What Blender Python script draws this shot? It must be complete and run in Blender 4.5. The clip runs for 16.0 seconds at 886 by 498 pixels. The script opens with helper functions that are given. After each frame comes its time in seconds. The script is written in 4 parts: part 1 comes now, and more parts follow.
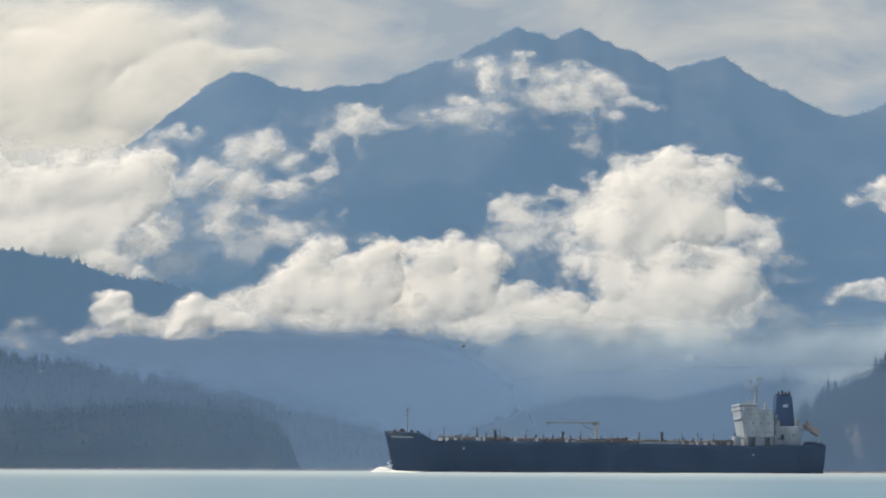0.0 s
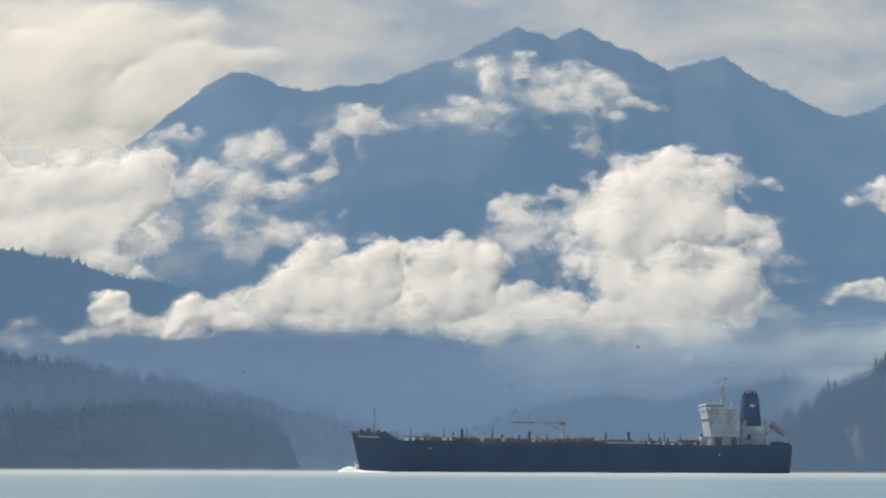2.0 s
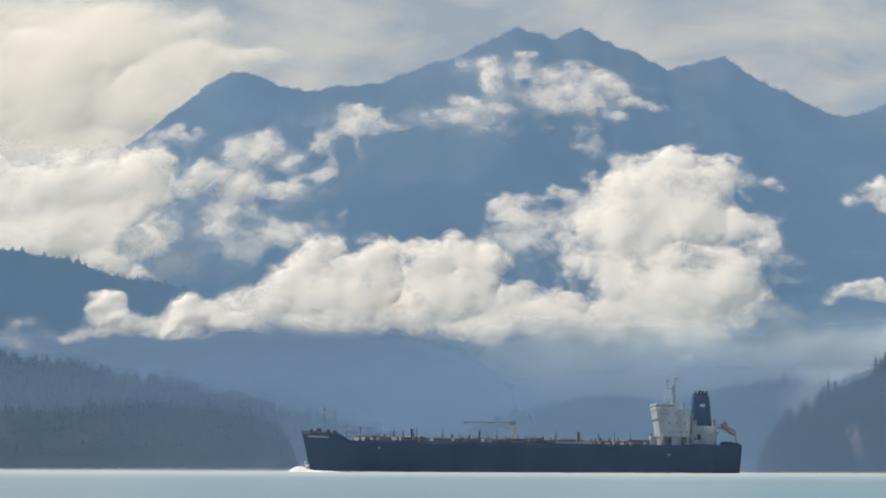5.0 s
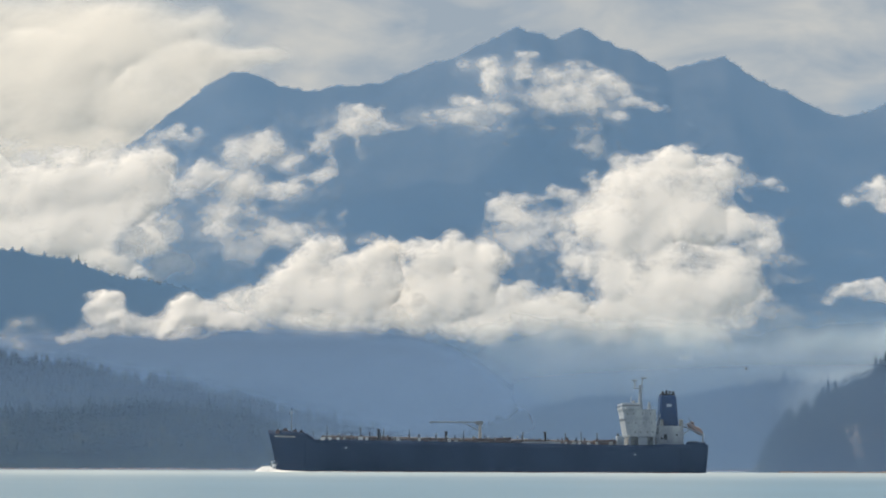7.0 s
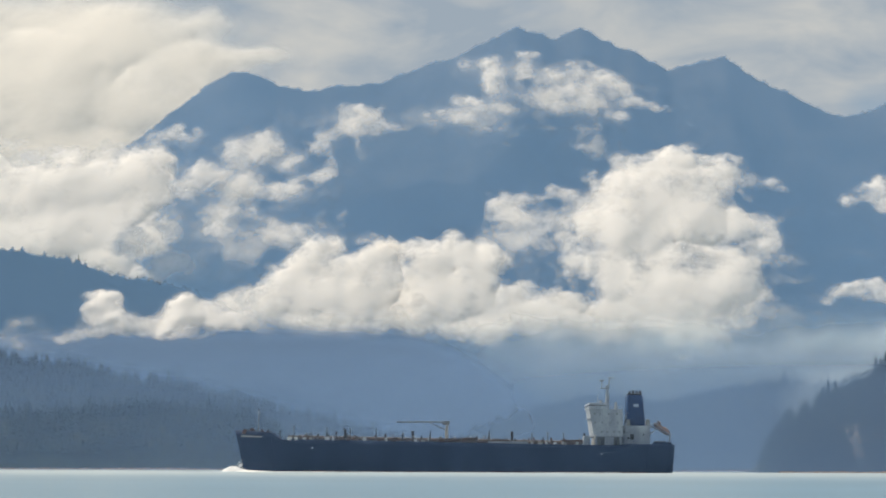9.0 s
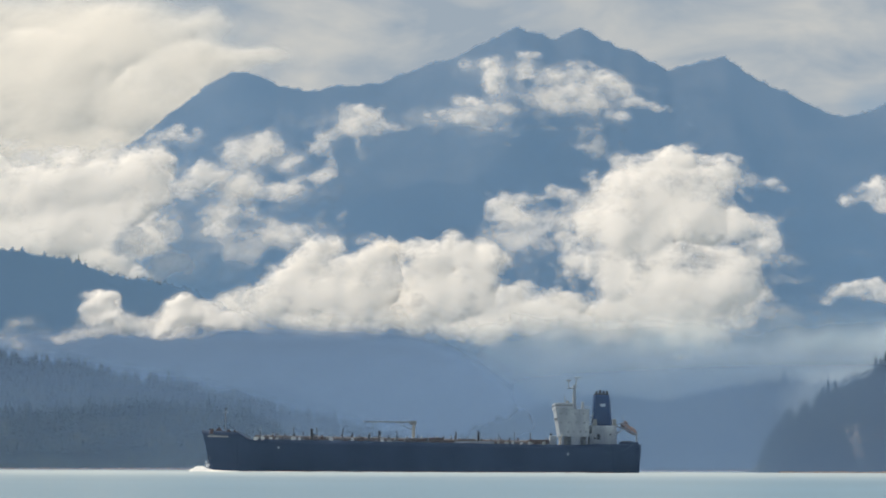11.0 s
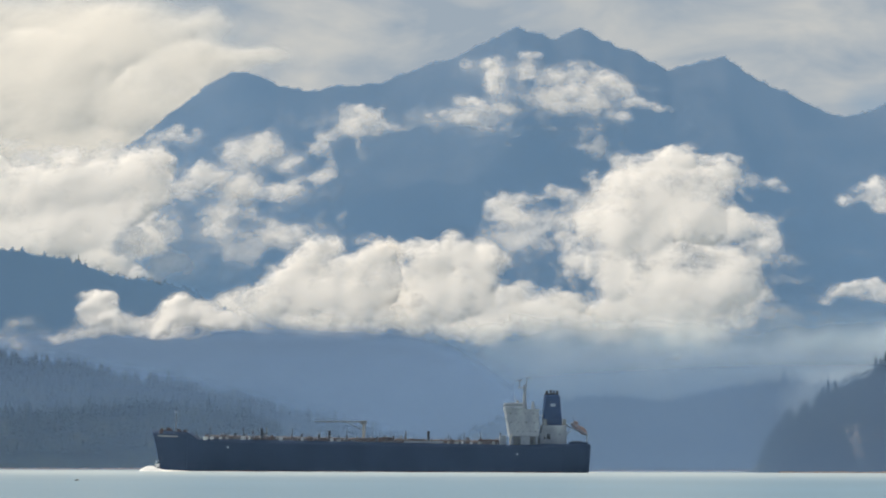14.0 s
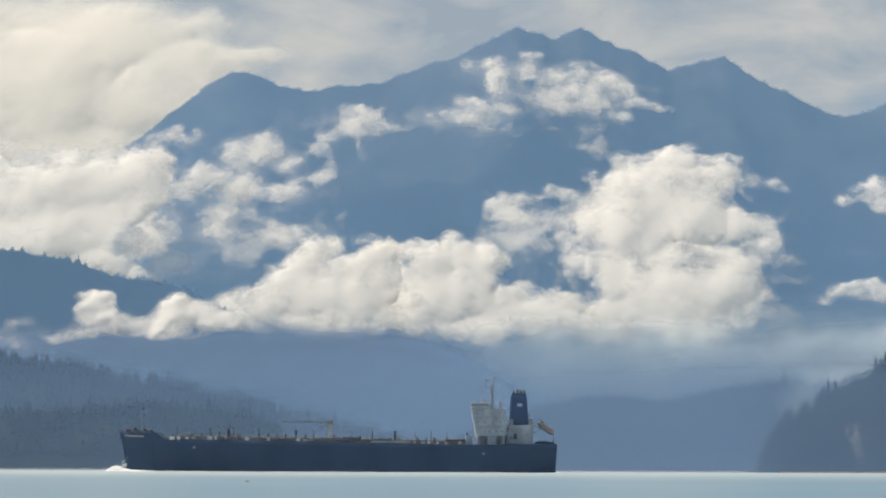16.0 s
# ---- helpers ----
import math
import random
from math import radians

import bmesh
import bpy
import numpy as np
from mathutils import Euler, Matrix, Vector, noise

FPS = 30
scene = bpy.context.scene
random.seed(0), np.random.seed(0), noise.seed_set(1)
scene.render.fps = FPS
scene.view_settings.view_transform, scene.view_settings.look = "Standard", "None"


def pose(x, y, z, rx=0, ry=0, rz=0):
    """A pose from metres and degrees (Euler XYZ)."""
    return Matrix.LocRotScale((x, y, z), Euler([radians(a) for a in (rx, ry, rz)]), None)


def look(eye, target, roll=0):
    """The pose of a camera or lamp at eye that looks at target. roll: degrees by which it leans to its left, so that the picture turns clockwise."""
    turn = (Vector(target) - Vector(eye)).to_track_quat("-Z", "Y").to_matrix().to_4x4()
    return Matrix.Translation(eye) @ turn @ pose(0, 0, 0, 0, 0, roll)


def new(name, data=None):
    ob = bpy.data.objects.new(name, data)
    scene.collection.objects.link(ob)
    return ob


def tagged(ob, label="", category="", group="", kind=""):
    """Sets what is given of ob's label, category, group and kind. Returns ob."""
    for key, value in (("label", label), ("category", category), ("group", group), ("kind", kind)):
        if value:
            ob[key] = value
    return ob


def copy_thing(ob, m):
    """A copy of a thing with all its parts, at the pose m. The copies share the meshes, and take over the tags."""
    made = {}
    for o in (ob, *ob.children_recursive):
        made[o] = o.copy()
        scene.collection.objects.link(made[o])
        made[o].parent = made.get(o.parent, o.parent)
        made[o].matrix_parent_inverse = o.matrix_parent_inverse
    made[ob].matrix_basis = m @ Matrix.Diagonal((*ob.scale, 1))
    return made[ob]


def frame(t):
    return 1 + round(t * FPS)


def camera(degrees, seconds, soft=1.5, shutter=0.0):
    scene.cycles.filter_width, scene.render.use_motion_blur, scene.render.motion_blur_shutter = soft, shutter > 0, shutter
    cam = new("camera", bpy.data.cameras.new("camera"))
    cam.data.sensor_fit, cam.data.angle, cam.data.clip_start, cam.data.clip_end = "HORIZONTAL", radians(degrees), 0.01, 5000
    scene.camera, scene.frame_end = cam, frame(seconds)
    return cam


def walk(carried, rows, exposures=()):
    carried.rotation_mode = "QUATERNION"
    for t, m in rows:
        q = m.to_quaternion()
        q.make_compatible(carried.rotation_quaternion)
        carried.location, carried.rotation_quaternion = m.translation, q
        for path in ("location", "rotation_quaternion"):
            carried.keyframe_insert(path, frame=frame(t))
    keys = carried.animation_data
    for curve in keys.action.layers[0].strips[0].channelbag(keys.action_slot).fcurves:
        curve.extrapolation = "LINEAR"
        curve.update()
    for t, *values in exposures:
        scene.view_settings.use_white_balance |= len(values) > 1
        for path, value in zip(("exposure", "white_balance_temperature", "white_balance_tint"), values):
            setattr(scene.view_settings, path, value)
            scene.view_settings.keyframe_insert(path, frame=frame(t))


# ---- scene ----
# ---- camera: a long lens on a tripod low above the water ----
cam = camera(22.79, 16.0, soft=1.9, shutter=0.5)
EYE = (0.0, 0.0, 1.157)
VIEW = look(EYE, (0.0, 1000.0, 1.157 + 100.26), 0.2)
walk(cam, [(0.0, VIEW), (16.0, VIEW)])

# ---- world and sun ----
SUN_FROM = Vector((-0.62, 0.16, 0.77)).normalized()
ELEV = math.asin(SUN_FROM.z)
world = bpy.data.worlds.new("world")
scene.world = world
world.use_nodes = True


def build_sky():
    nt = world.node_tree
    nt.nodes.clear()
    out = nt.nodes.new("ShaderNodeOutputWorld")
    bg = nt.nodes.new("ShaderNodeBackground")
    bg.inputs["Strength"].default_value = 1.0
    sky = nt.nodes.new("ShaderNodeTexSky")
    sky.sky_type = "NISHITA"
    sky.sun_disc = False
    sky.sun_elevation = ELEV
    sky.sun_rotation = math.atan2(SUN_FROM.x, SUN_FROM.y)
    dim = nt.nodes.new("ShaderNodeVectorMath")
    dim.operation = "SCALE"
    dim.inputs["Scale"].default_value = 0.09
    nt.links.new(sky.outputs[0], dim.inputs[0])
    tc = nt.nodes.new("ShaderNodeTexCoord")
    mp = nt.nodes.new("ShaderNodeMapping")
    mp.inputs["Scale"].default_value = (15.0, 15.0, 36.0)
    mp.inputs["Location"].default_value = (2.3, 0.4, 1.7)
    nt.links.new(tc.outputs["Generated"], mp.inputs["Vector"])
    n1 = nt.nodes.new("ShaderNodeTexNoise")
    n1.inputs["Scale"].default_value = 1.0
    n1.inputs["Detail"].default_value = 7.0
    n1.inputs["Roughness"].default_value = 0.5
    n1.inputs["Distortion"].default_value = 0.4
    nt.links.new(mp.outputs[0], n1.inputs["Vector"])
    ramp = nt.nodes.new("ShaderNodeValToRGB")
    e = ramp.color_ramp.elements
    e[0].position, e[0].color = 0.42, (0.322, 0.385, 0.45, 1)
    e[1].position, e[1].color = 0.72, (0.565, 0.565, 0.54, 1)
    nt.links.new(n1.outputs["Fac"], ramp.inputs[0])
    n2 = nt.nodes.new("ShaderNodeTexNoise")
    n2.inputs["Scale"].default_value = 0.6
    n2.inputs["Detail"].default_value = 4.0
    nt.links.new(mp.outputs[0], n2.inputs["Vector"])
    cover = nt.nodes.new("ShaderNodeMapRange")
    cover.inputs["From Min"].default_value = 0.2
    cover.inputs["From Max"].default_value = 0.4
    nt.links.new(n2.outputs["Fac"], cover.inputs["Value"])
    mix = nt.nodes.new("ShaderNodeMixRGB")
    nt.links.new(cover.outputs[0], mix.inputs[0])
    nt.links.new(dim.outputs[0], mix.inputs[1])
    nt.links.new(ramp.outputs[0], mix.inputs[2])
    nt.links.new(mix.outputs[0], bg.inputs["Color"])
    nt.links.new(bg.outputs[0], out.inputs[0])


build_sky()
sun_data = bpy.data.lights.new("sun", "SUN")
sun_data.energy = 5.2
sun_data.angle = radians(24.0)
sun_data.color = (1.0, 0.895, 0.75)
sun = new("sun", sun_data)
sun.matrix_basis = look(tuple(SUN_FROM * 300), (0, 0, 0))
scene.view_settings.exposure = 0.06
scene.cycles.transparent_max_bounces = 32


# ---- materials ----
def material(name, color, rough=0.7, metal=0.0, vary=0.25, scale=1.0, bump=0.0, second=None, stretch=(1, 1, 1), spec=0.5, fine=9.0):
    """Principled surface with two scales of variation and an optional relief."""
    m = bpy.data.materials.new(name)
    m.use_nodes = True
    nt = m.node_tree
    b = nt.nodes["Principled BSDF"]
    b.inputs["Roughness"].default_value = rough
    b.inputs["Metallic"].default_value = metal
    b.inputs["Specular IOR Level"].default_value = spec
    tc = nt.nodes.new("ShaderNodeTexCoord")
    mp = nt.nodes.new("ShaderNodeMapping")
    mp.inputs["Scale"].default_value = stretch
    nt.links.new(tc.outputs["Object"], mp.inputs["Vector"])
    big = nt.nodes.new("ShaderNodeTexNoise")
    big.inputs["Scale"].default_value = scale
    big.inputs["Detail"].default_value = 6
    small = nt.nodes.new("ShaderNodeTexNoise")
    small.inputs["Scale"].default_value = scale * fine
    small.inputs["Detail"].default_value = 4
    for n in (big, small):
        nt.links.new(mp.outputs[0], n.inputs["Vector"])
    add = nt.nodes.new("ShaderNodeMath")
    add.operation = "MULTIPLY_ADD"
    add.inputs[1].default_value = 0.4
    nt.links.new(small.outputs["Fac"], add.inputs[0])
    nt.links.new(big.outputs["Fac"], add.inputs[2])
    ramp = nt.nodes.new("ShaderNodeValToRGB")
    dark = tuple(c * (1 - vary) for c in color)
    light = second or tuple(min(1, c * (1 + vary)) for c in color)
    e = ramp.color_ramp.elements
    e[0].position, e[0].color = 0.5, (*dark, 1)
    e[1].position, e[1].color = 0.92, (*light, 1)
    nt.links.new(add.outputs[0], ramp.inputs[0])
    nt.links.new(ramp.outputs[0], b.inputs["Base Color"])
    if bump:
        bp = nt.nodes.new("ShaderNodeBump")
        bp.inputs["Strength"].default_value = 0.6
        bp.inputs["Distance"].default_value = bump
        nt.links.new(add.outputs[0], bp.inputs["Height"])
        nt.links.new(bp.outputs[0], b.inputs["Normal"])
    return m


def vapour(name, color, patch, torn, lo, hi, dens, relief=0.0, through_light=0.42, solid=0.2):
    """Droplets in the air: scatter light on both sides and let the rest through, by the mesh's own thickness torn by billows and fine turbulence."""
    m = bpy.data.materials.new(name)
    m.use_nodes = True
    nt = m.node_tree
    nt.nodes.clear()

    def node(kind, **inputs):
        n = nt.nodes.new("ShaderNode" + kind)
        for key, value in inputs.items():
            n.inputs[key.replace("_", " ")].default_value = value
        return n

    def math_node(op, a, b, c=None):
        n = nt.nodes.new("ShaderNodeMath")
        n.operation = op
        for i, v in enumerate((a, b, c)):
            if v is None:
                continue
            if isinstance(v, (int, float)):
                n.inputs[i].default_value = v
            else:
                nt.links.new(v, n.inputs[i])
        return n.outputs[0]

    def vec(op, a, b, scale=None):
        n = nt.nodes.new("ShaderNodeVectorMath")
        n.operation = op
        for i, v in enumerate((a, b)):
            if isinstance(v, tuple):
                n.inputs[i].default_value = v
            elif v is not None:
                nt.links.new(v, n.inputs[i])
        if scale is not None:
            n.inputs["Scale"].default_value = scale
        return n.outputs[0]

    at = nt.nodes.new("ShaderNodeAttribute")
    at.attribute_name = "thickness"
    thick = at.outputs["Fac"]
    tc = node("TexCoord")
    info = node("ObjectInfo")
    shift = node("CombineXYZ")
    for i, f in enumerate((900.0, 530.0, 310.0)):
        nt.links.new(math_node("MULTIPLY", info.outputs["Random"], f * patch * 0.02), shift.inputs[i])
    co = vec("ADD", tc.outputs["Object"], shift.outputs[0])
    eddy = node("TexNoise", Scale=0.7 / patch, Detail=3.0, Roughness=0.5)
    nt.links.new(co, eddy.inputs["Vector"])
    co2 = vec("ADD", co, vec("SCALE", vec("SUBTRACT", eddy.outputs["Color"], (0.5, 0.5, 0.5)), None, 0.9 * patch))
    fine = node("TexNoise", Scale=1.0 / patch, Detail=5.0, Roughness=0.5)
    nt.links.new(co2, fine.inputs["Vector"])
    lump = node("TexVoronoi", Scale=1.9 / patch, Detail=2.0, Roughness=0.55)
    lump.feature = "SMOOTH_F1"
    lump.normalize = True
    lump.inputs["Smoothness"].default_value = 0.7
    nt.links.new(co2, lump.inputs["Vector"])
    a = math_node("MULTIPLY_ADD", fine.outputs["Fac"], 6.0 * torn, -3.0 * torn)
    b = math_node("MULTIPLY_ADD", lump.outputs["Distance"], -1.2 * torn, 0.45 * torn)
    rough = math_node("ADD", a, b)
    gate = nt.nodes.new("ShaderNodeClamp")
    nt.links.new(math_node("MULTIPLY", thick, 2.2), gate.inputs["Value"])
    core = math_node("MULTIPLY_ADD", math_node("MULTIPLY", thick, thick), -solid, 1.0)
    v = math_node("MULTIPLY_ADD", rough, math_node("MULTIPLY", gate.outputs[0], core), thick)
    rng = nt.nodes.new("ShaderNodeMapRange")
    rng.interpolation_type = "SMOOTHSTEP" if torn > 0.1 else "LINEAR"
    rng.inputs["From Min"].default_value = lo
    rng.inputs["From Max"].default_value = hi
    rng.inputs["To Max"].default_value = dens
    nt.links.new(v, rng.inputs["Value"])
    out = node("OutputMaterial")
    clear = node("BsdfTransparent")
    near = node("BsdfDiffuse", Color=(*color, 1))
    far = node("BsdfTranslucent", Color=(*color, 1))
    if relief:
        bp = node("Bump", Strength=0.7, Distance=relief)
        nt.links.new(rough, bp.inputs["Height"])
        nt.links.new(bp.outputs[0], near.inputs["Normal"])
    both = node("MixShader", Fac=through_light)
    nt.links.new(near.outputs[0], both.inputs[1])
    nt.links.new(far.outputs[0], both.inputs[2])
    mix = node("MixShader")
    nt.links.new(rng.outputs[0], mix.inputs[0])
    nt.links.new(clear.outputs[0], mix.inputs[1])
    nt.links.new(both.outputs[0], mix.inputs[2])
    nt.links.new(mix.outputs[0], out.inputs[0])
    return m


def water_material():
    m = material("sea_water", (0.14, 0.235, 0.31), 0.32, 0, 0.14, 0.02, 0, None, (0.35, 0.5, 1))
    nt = m.node_tree
    b = nt.nodes["Principled BSDF"]
    b.inputs["IOR"].default_value = 1.33
    tc = nt.nodes.new("ShaderNodeTexCoord")
    sep = nt.nodes.new("ShaderNodeSeparateXYZ")
    nt.links.new(tc.outputs["Object"], sep.inputs[0])
    # base colour is blended paler with distance, from y 130 to 620
    far_ramp = nt.nodes.new("ShaderNodeMapRange")
    far_ramp.interpolation_type = "SMOOTHSTEP"
    far_ramp.inputs["From Min"].default_value = 130.0
    far_ramp.inputs["From Max"].default_value = 620.0
    nt.links.new(sep.outputs["Y"], far_ramp.inputs["Value"])
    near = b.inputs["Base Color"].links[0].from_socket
    far_tone = nt.nodes.new("ShaderNodeMixRGB")
    far_tone.inputs[2].default_value = (0.37, 0.44, 0.465, 1)
    nt.links.new(far_ramp.outputs[0], far_tone.inputs[0])
    nt.links.new(near, far_tone.inputs[1])
    nt.links.new(far_tone.outputs[0], b.inputs["Base Color"])
    mp = nt.nodes.new("ShaderNodeMapping")
    mp.inputs["Scale"].default_value = (0.25, 0.6, 1)
    nt.links.new(tc.outputs["Object"], mp.inputs["Vector"])
    n = nt.nodes.new("ShaderNodeTexNoise")
    n.inputs["Scale"].default_value = 1.2
    n.inputs["Detail"].default_value = 5
    nt.links.new(mp.outputs[0], n.inputs["Vector"])
    bp = nt.nodes.new("ShaderNodeBump")
    bp.inputs["Strength"].default_value = 0.35
    bp.inputs["Distance"].default_value = 0.15
    nt.links.new(n.outputs["Fac"], bp.inputs["Height"])
    nt.links.new(bp.outputs[0], b.inputs["Normal"])
    return m


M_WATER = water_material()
M_ROCK = material("mountain_rock", (0.16, 0.16, 0.15), 0.95, 0, 0.5, 0.006, 6.0, (0.3, 0.29, 0.27), (1, 1, 0.5), 0.2)
M_FLOOR = material("forest_floor", (0.036, 0.045, 0.032), 0.95, 0, 0.4, 0.03, 2.0, None, (1, 1, 1), 0.1)
M_CLIFF = material("cliff_rock", (0.035, 0.045, 0.033), 0.9, 0, 0.4, 0.04, 1.5, (0.078, 0.08, 0.062), (1, 1, 0.3), 0.2)
M_FACE = material("pale_rock_face", (0.16, 0.145, 0.125), 0.9, 0, 0.45, 0.2, 0.3, (0.34, 0.29, 0.24), (1, 1, 0.25))
M_LEDGE = material("tide_rock", (0.11, 0.085, 0.085), 0.85, 0, 0.4, 0.3, 0.2, (0.2, 0.16, 0.15))
M_NEEDLE = material("conifer_needles", (0.034, 0.05, 0.04), 0.85, 0, 0.45, 0.25, 0, None, (1, 1, 1), 0.1)
M_BARK = material("bark", (0.12, 0.09, 0.07), 0.9, 0, 0.35, 2.0, 0.02, None, (1, 1, 0.2), 0.2)
CREAM = (0.985, 0.945, 0.89)
CREAM = (0.985, 0.945, 0.89)
CREAM = (0.95, 0.91, 0.86)
CREAM = (0.95, 0.91, 0.86)
CREAM = (0.935, 0.905, 0.87)
CREAM = (0.965, 0.93, 0.88)
CREAM = (0.965, 0.93, 0.88)
CREAM = (0.965, 0.93, 0.88)
CREAM = (0.97, 0.94, 0.9)
CREAM = (0.97, 0.94, 0.9)
M_CLOUD = vapour("cloud_droplets", CREAM, 52.0, 0.56, 0.3, 1.0, 0.94, 0.0, 0.42, 0.72)
M_SHRED = vapour("thin_cloud_droplets", CREAM, 50.0, 0.62, 0.24, 1.45, 0.85)
M_WISP = vapour("wispy_droplets", CREAM, 45.0, 0.6, 0.16, 1.4, 0.7)
M_VEIL = vapour("veil_droplets", CREAM, 75.0, 0.6, 0.12, 1.2, 0.55)
M_MIST = vapour("mist_droplets", (0.78, 0.87, 0.92), 300.0, 0.1, 0.02, 0.95, 0.82)
M_STRATUS = vapour("stratus_droplets", (0.98, 0.94, 0.88), 300.0, 0.3, 0.1, 1.2, 0.85, 1.5)
# haze sheets: the blue of the distant air is put into their colour
M_HAZE = vapour("haze_tint", (0.207, 0.372, 0.61), 500.0, 0.02, 0.0, 1.0, 1.0, 0.0, 0.4)
M_SEA_HAZE = vapour("sea_haze_tint", (0.226, 0.348, 0.556), 500.0, 0.02, 0.0, 1.0, 1.0, 0.0, 0.4)

# ---- helpers of this scene ----
TABLE = np.random.RandomState(7).rand(256, 256)


def value_noise(x, y):
    xi, yi = np.floor(x).astype(int), np.floor(y).astype(int)
    fx, fy = x - xi, y - yi
    fx, fy = fx * fx * fx * (fx * (fx * 6 - 15) + 10), fy * fy * fy * (fy * (fy * 6 - 15) + 10)
    a, b = TABLE[xi & 255, yi & 255], TABLE[(xi + 1) & 255, yi & 255]
    c, d = TABLE[xi & 255, (yi + 1) & 255], TABLE[(xi + 1) & 255, (yi + 1) & 255]
    return (a * (1 - fx) + b * fx) * (1 - fy) + (c * (1 - fx) + d * fx) * fy


def fbm(x, y, octaves=5, gain=0.5, ridged=False):
    total, amp, norm = 0.0, 1.0, 0.0
    for i in range(octaves):
        n = value_noise(x * 2 ** i + 17.3 * i, y * 2 ** i + 9.1 * i)
        total = total + amp * ((1 - abs(2 * n - 1)) if ridged else n)
        norm += amp
        amp *= gain
    return total / norm


def smooth(v, a, b):
    t = np.clip((v - a) / (b - a), 0, 1)
    return t * t * (3 - 2 * t)


def sheet_mesh(name, px, py, pz, keep=None, thickness=None, mat=None):
    """A grid of points as one smooth mesh; keep masks its points, thickness is stored on them."""
    h, w = px.shape
    co = np.stack([px, py, pz], -1).reshape(-1, 3)
    idx = np.arange(h * w).reshape(h, w)
    quads = np.stack([idx[:-1, :-1], idx[:-1, 1:], idx[1:, 1:], idx[1:, :-1]], -1).reshape(-1, 4)
    if keep is not None:
        quads = quads[keep.reshape(-1)[quads].any(1)]
    used = np.unique(quads)
    remap = np.zeros(h * w, int)
    remap[used] = np.arange(len(used))
    me = bpy.data.meshes.new(name)
    me.from_pydata(co[used].tolist(), [], remap[quads].tolist())
    me.polygons.foreach_set("use_smooth", np.ones(len(me.polygons), bool))
    if thickness is not None:
        at = me.attributes.new("thickness", "FLOAT", "POINT")
        at.data.foreach_set("value", thickness.reshape(-1)[used].astype(np.float32))
    if mat:
        me.materials.append(mat)
    me.update()
    return me


def part(name, bm, mat, parent, label=""):
    me = bpy.data.meshes.new(name)
    bm.to_mesh(me)
    bm.free()
    me.materials.append(mat)
    ob = new(name, me)
    ob.parent = parent
    if label:
        ob["label"] = label
    return ob


def mesh_part(name, me, parent, label=""):
    ob = new(name, me)
    ob.parent = parent
    if label:
        ob["label"] = label
    return ob


def add_box(bm, x0, x1, y0, y1, z0, z1, bevel=0.0):
    made = bmesh.ops.create_cube(bm, size=1.0)["verts"]
    bmesh.ops.scale(bm, vec=(x1 - x0, y1 - y0, z1 - z0), verts=made)
    bmesh.ops.translate(bm, vec=((x0 + x1) / 2, (y0 + y1) / 2, (z0 + z1) / 2), verts=made)
    if bevel:
        edges = list({e for v in made for e in v.link_edges})
        bmesh.ops.bevel(bm, geom=edges, offset=bevel, segments=2, affect="EDGES", profile=0.5)
    return bm


def add_rod(bm, a, b, r0, r1=None, seg=10):
    a, b = Vector(a), Vector(b)
    m = Matrix.Translation((a + b) / 2) @ (b - a).to_track_quat("Z", "Y").to_matrix().to_4x4()
    bmesh.ops.create_cone(bm, cap_ends=True, segments=seg, radius1=r0, radius2=r0 if r1 is None else r1, depth=(b - a).length, matrix=m)
    return bm


def box(*a, **k):
    return add_box(bmesh.new(), *a, **k)


def rod(*a, **k):
    return add_rod(bmesh.new(), *a, **k)


# ---- water ----
def build_water():
    bm = bmesh.new()
    bmesh.ops.create_grid(bm, x_segments=60, y_segments=60, size=0.5)
    bmesh.ops.scale(bm, vec=(9000, 6000, 1), verts=bm.verts)
    bmesh.ops.translate(bm, vec=(0, 2400, 0), verts=bm.verts)
    me = bpy.data.meshes.new("water")
    bm.to_mesh(me)
    bm.free()
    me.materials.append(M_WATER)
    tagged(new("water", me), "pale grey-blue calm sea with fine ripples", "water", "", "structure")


build_water()


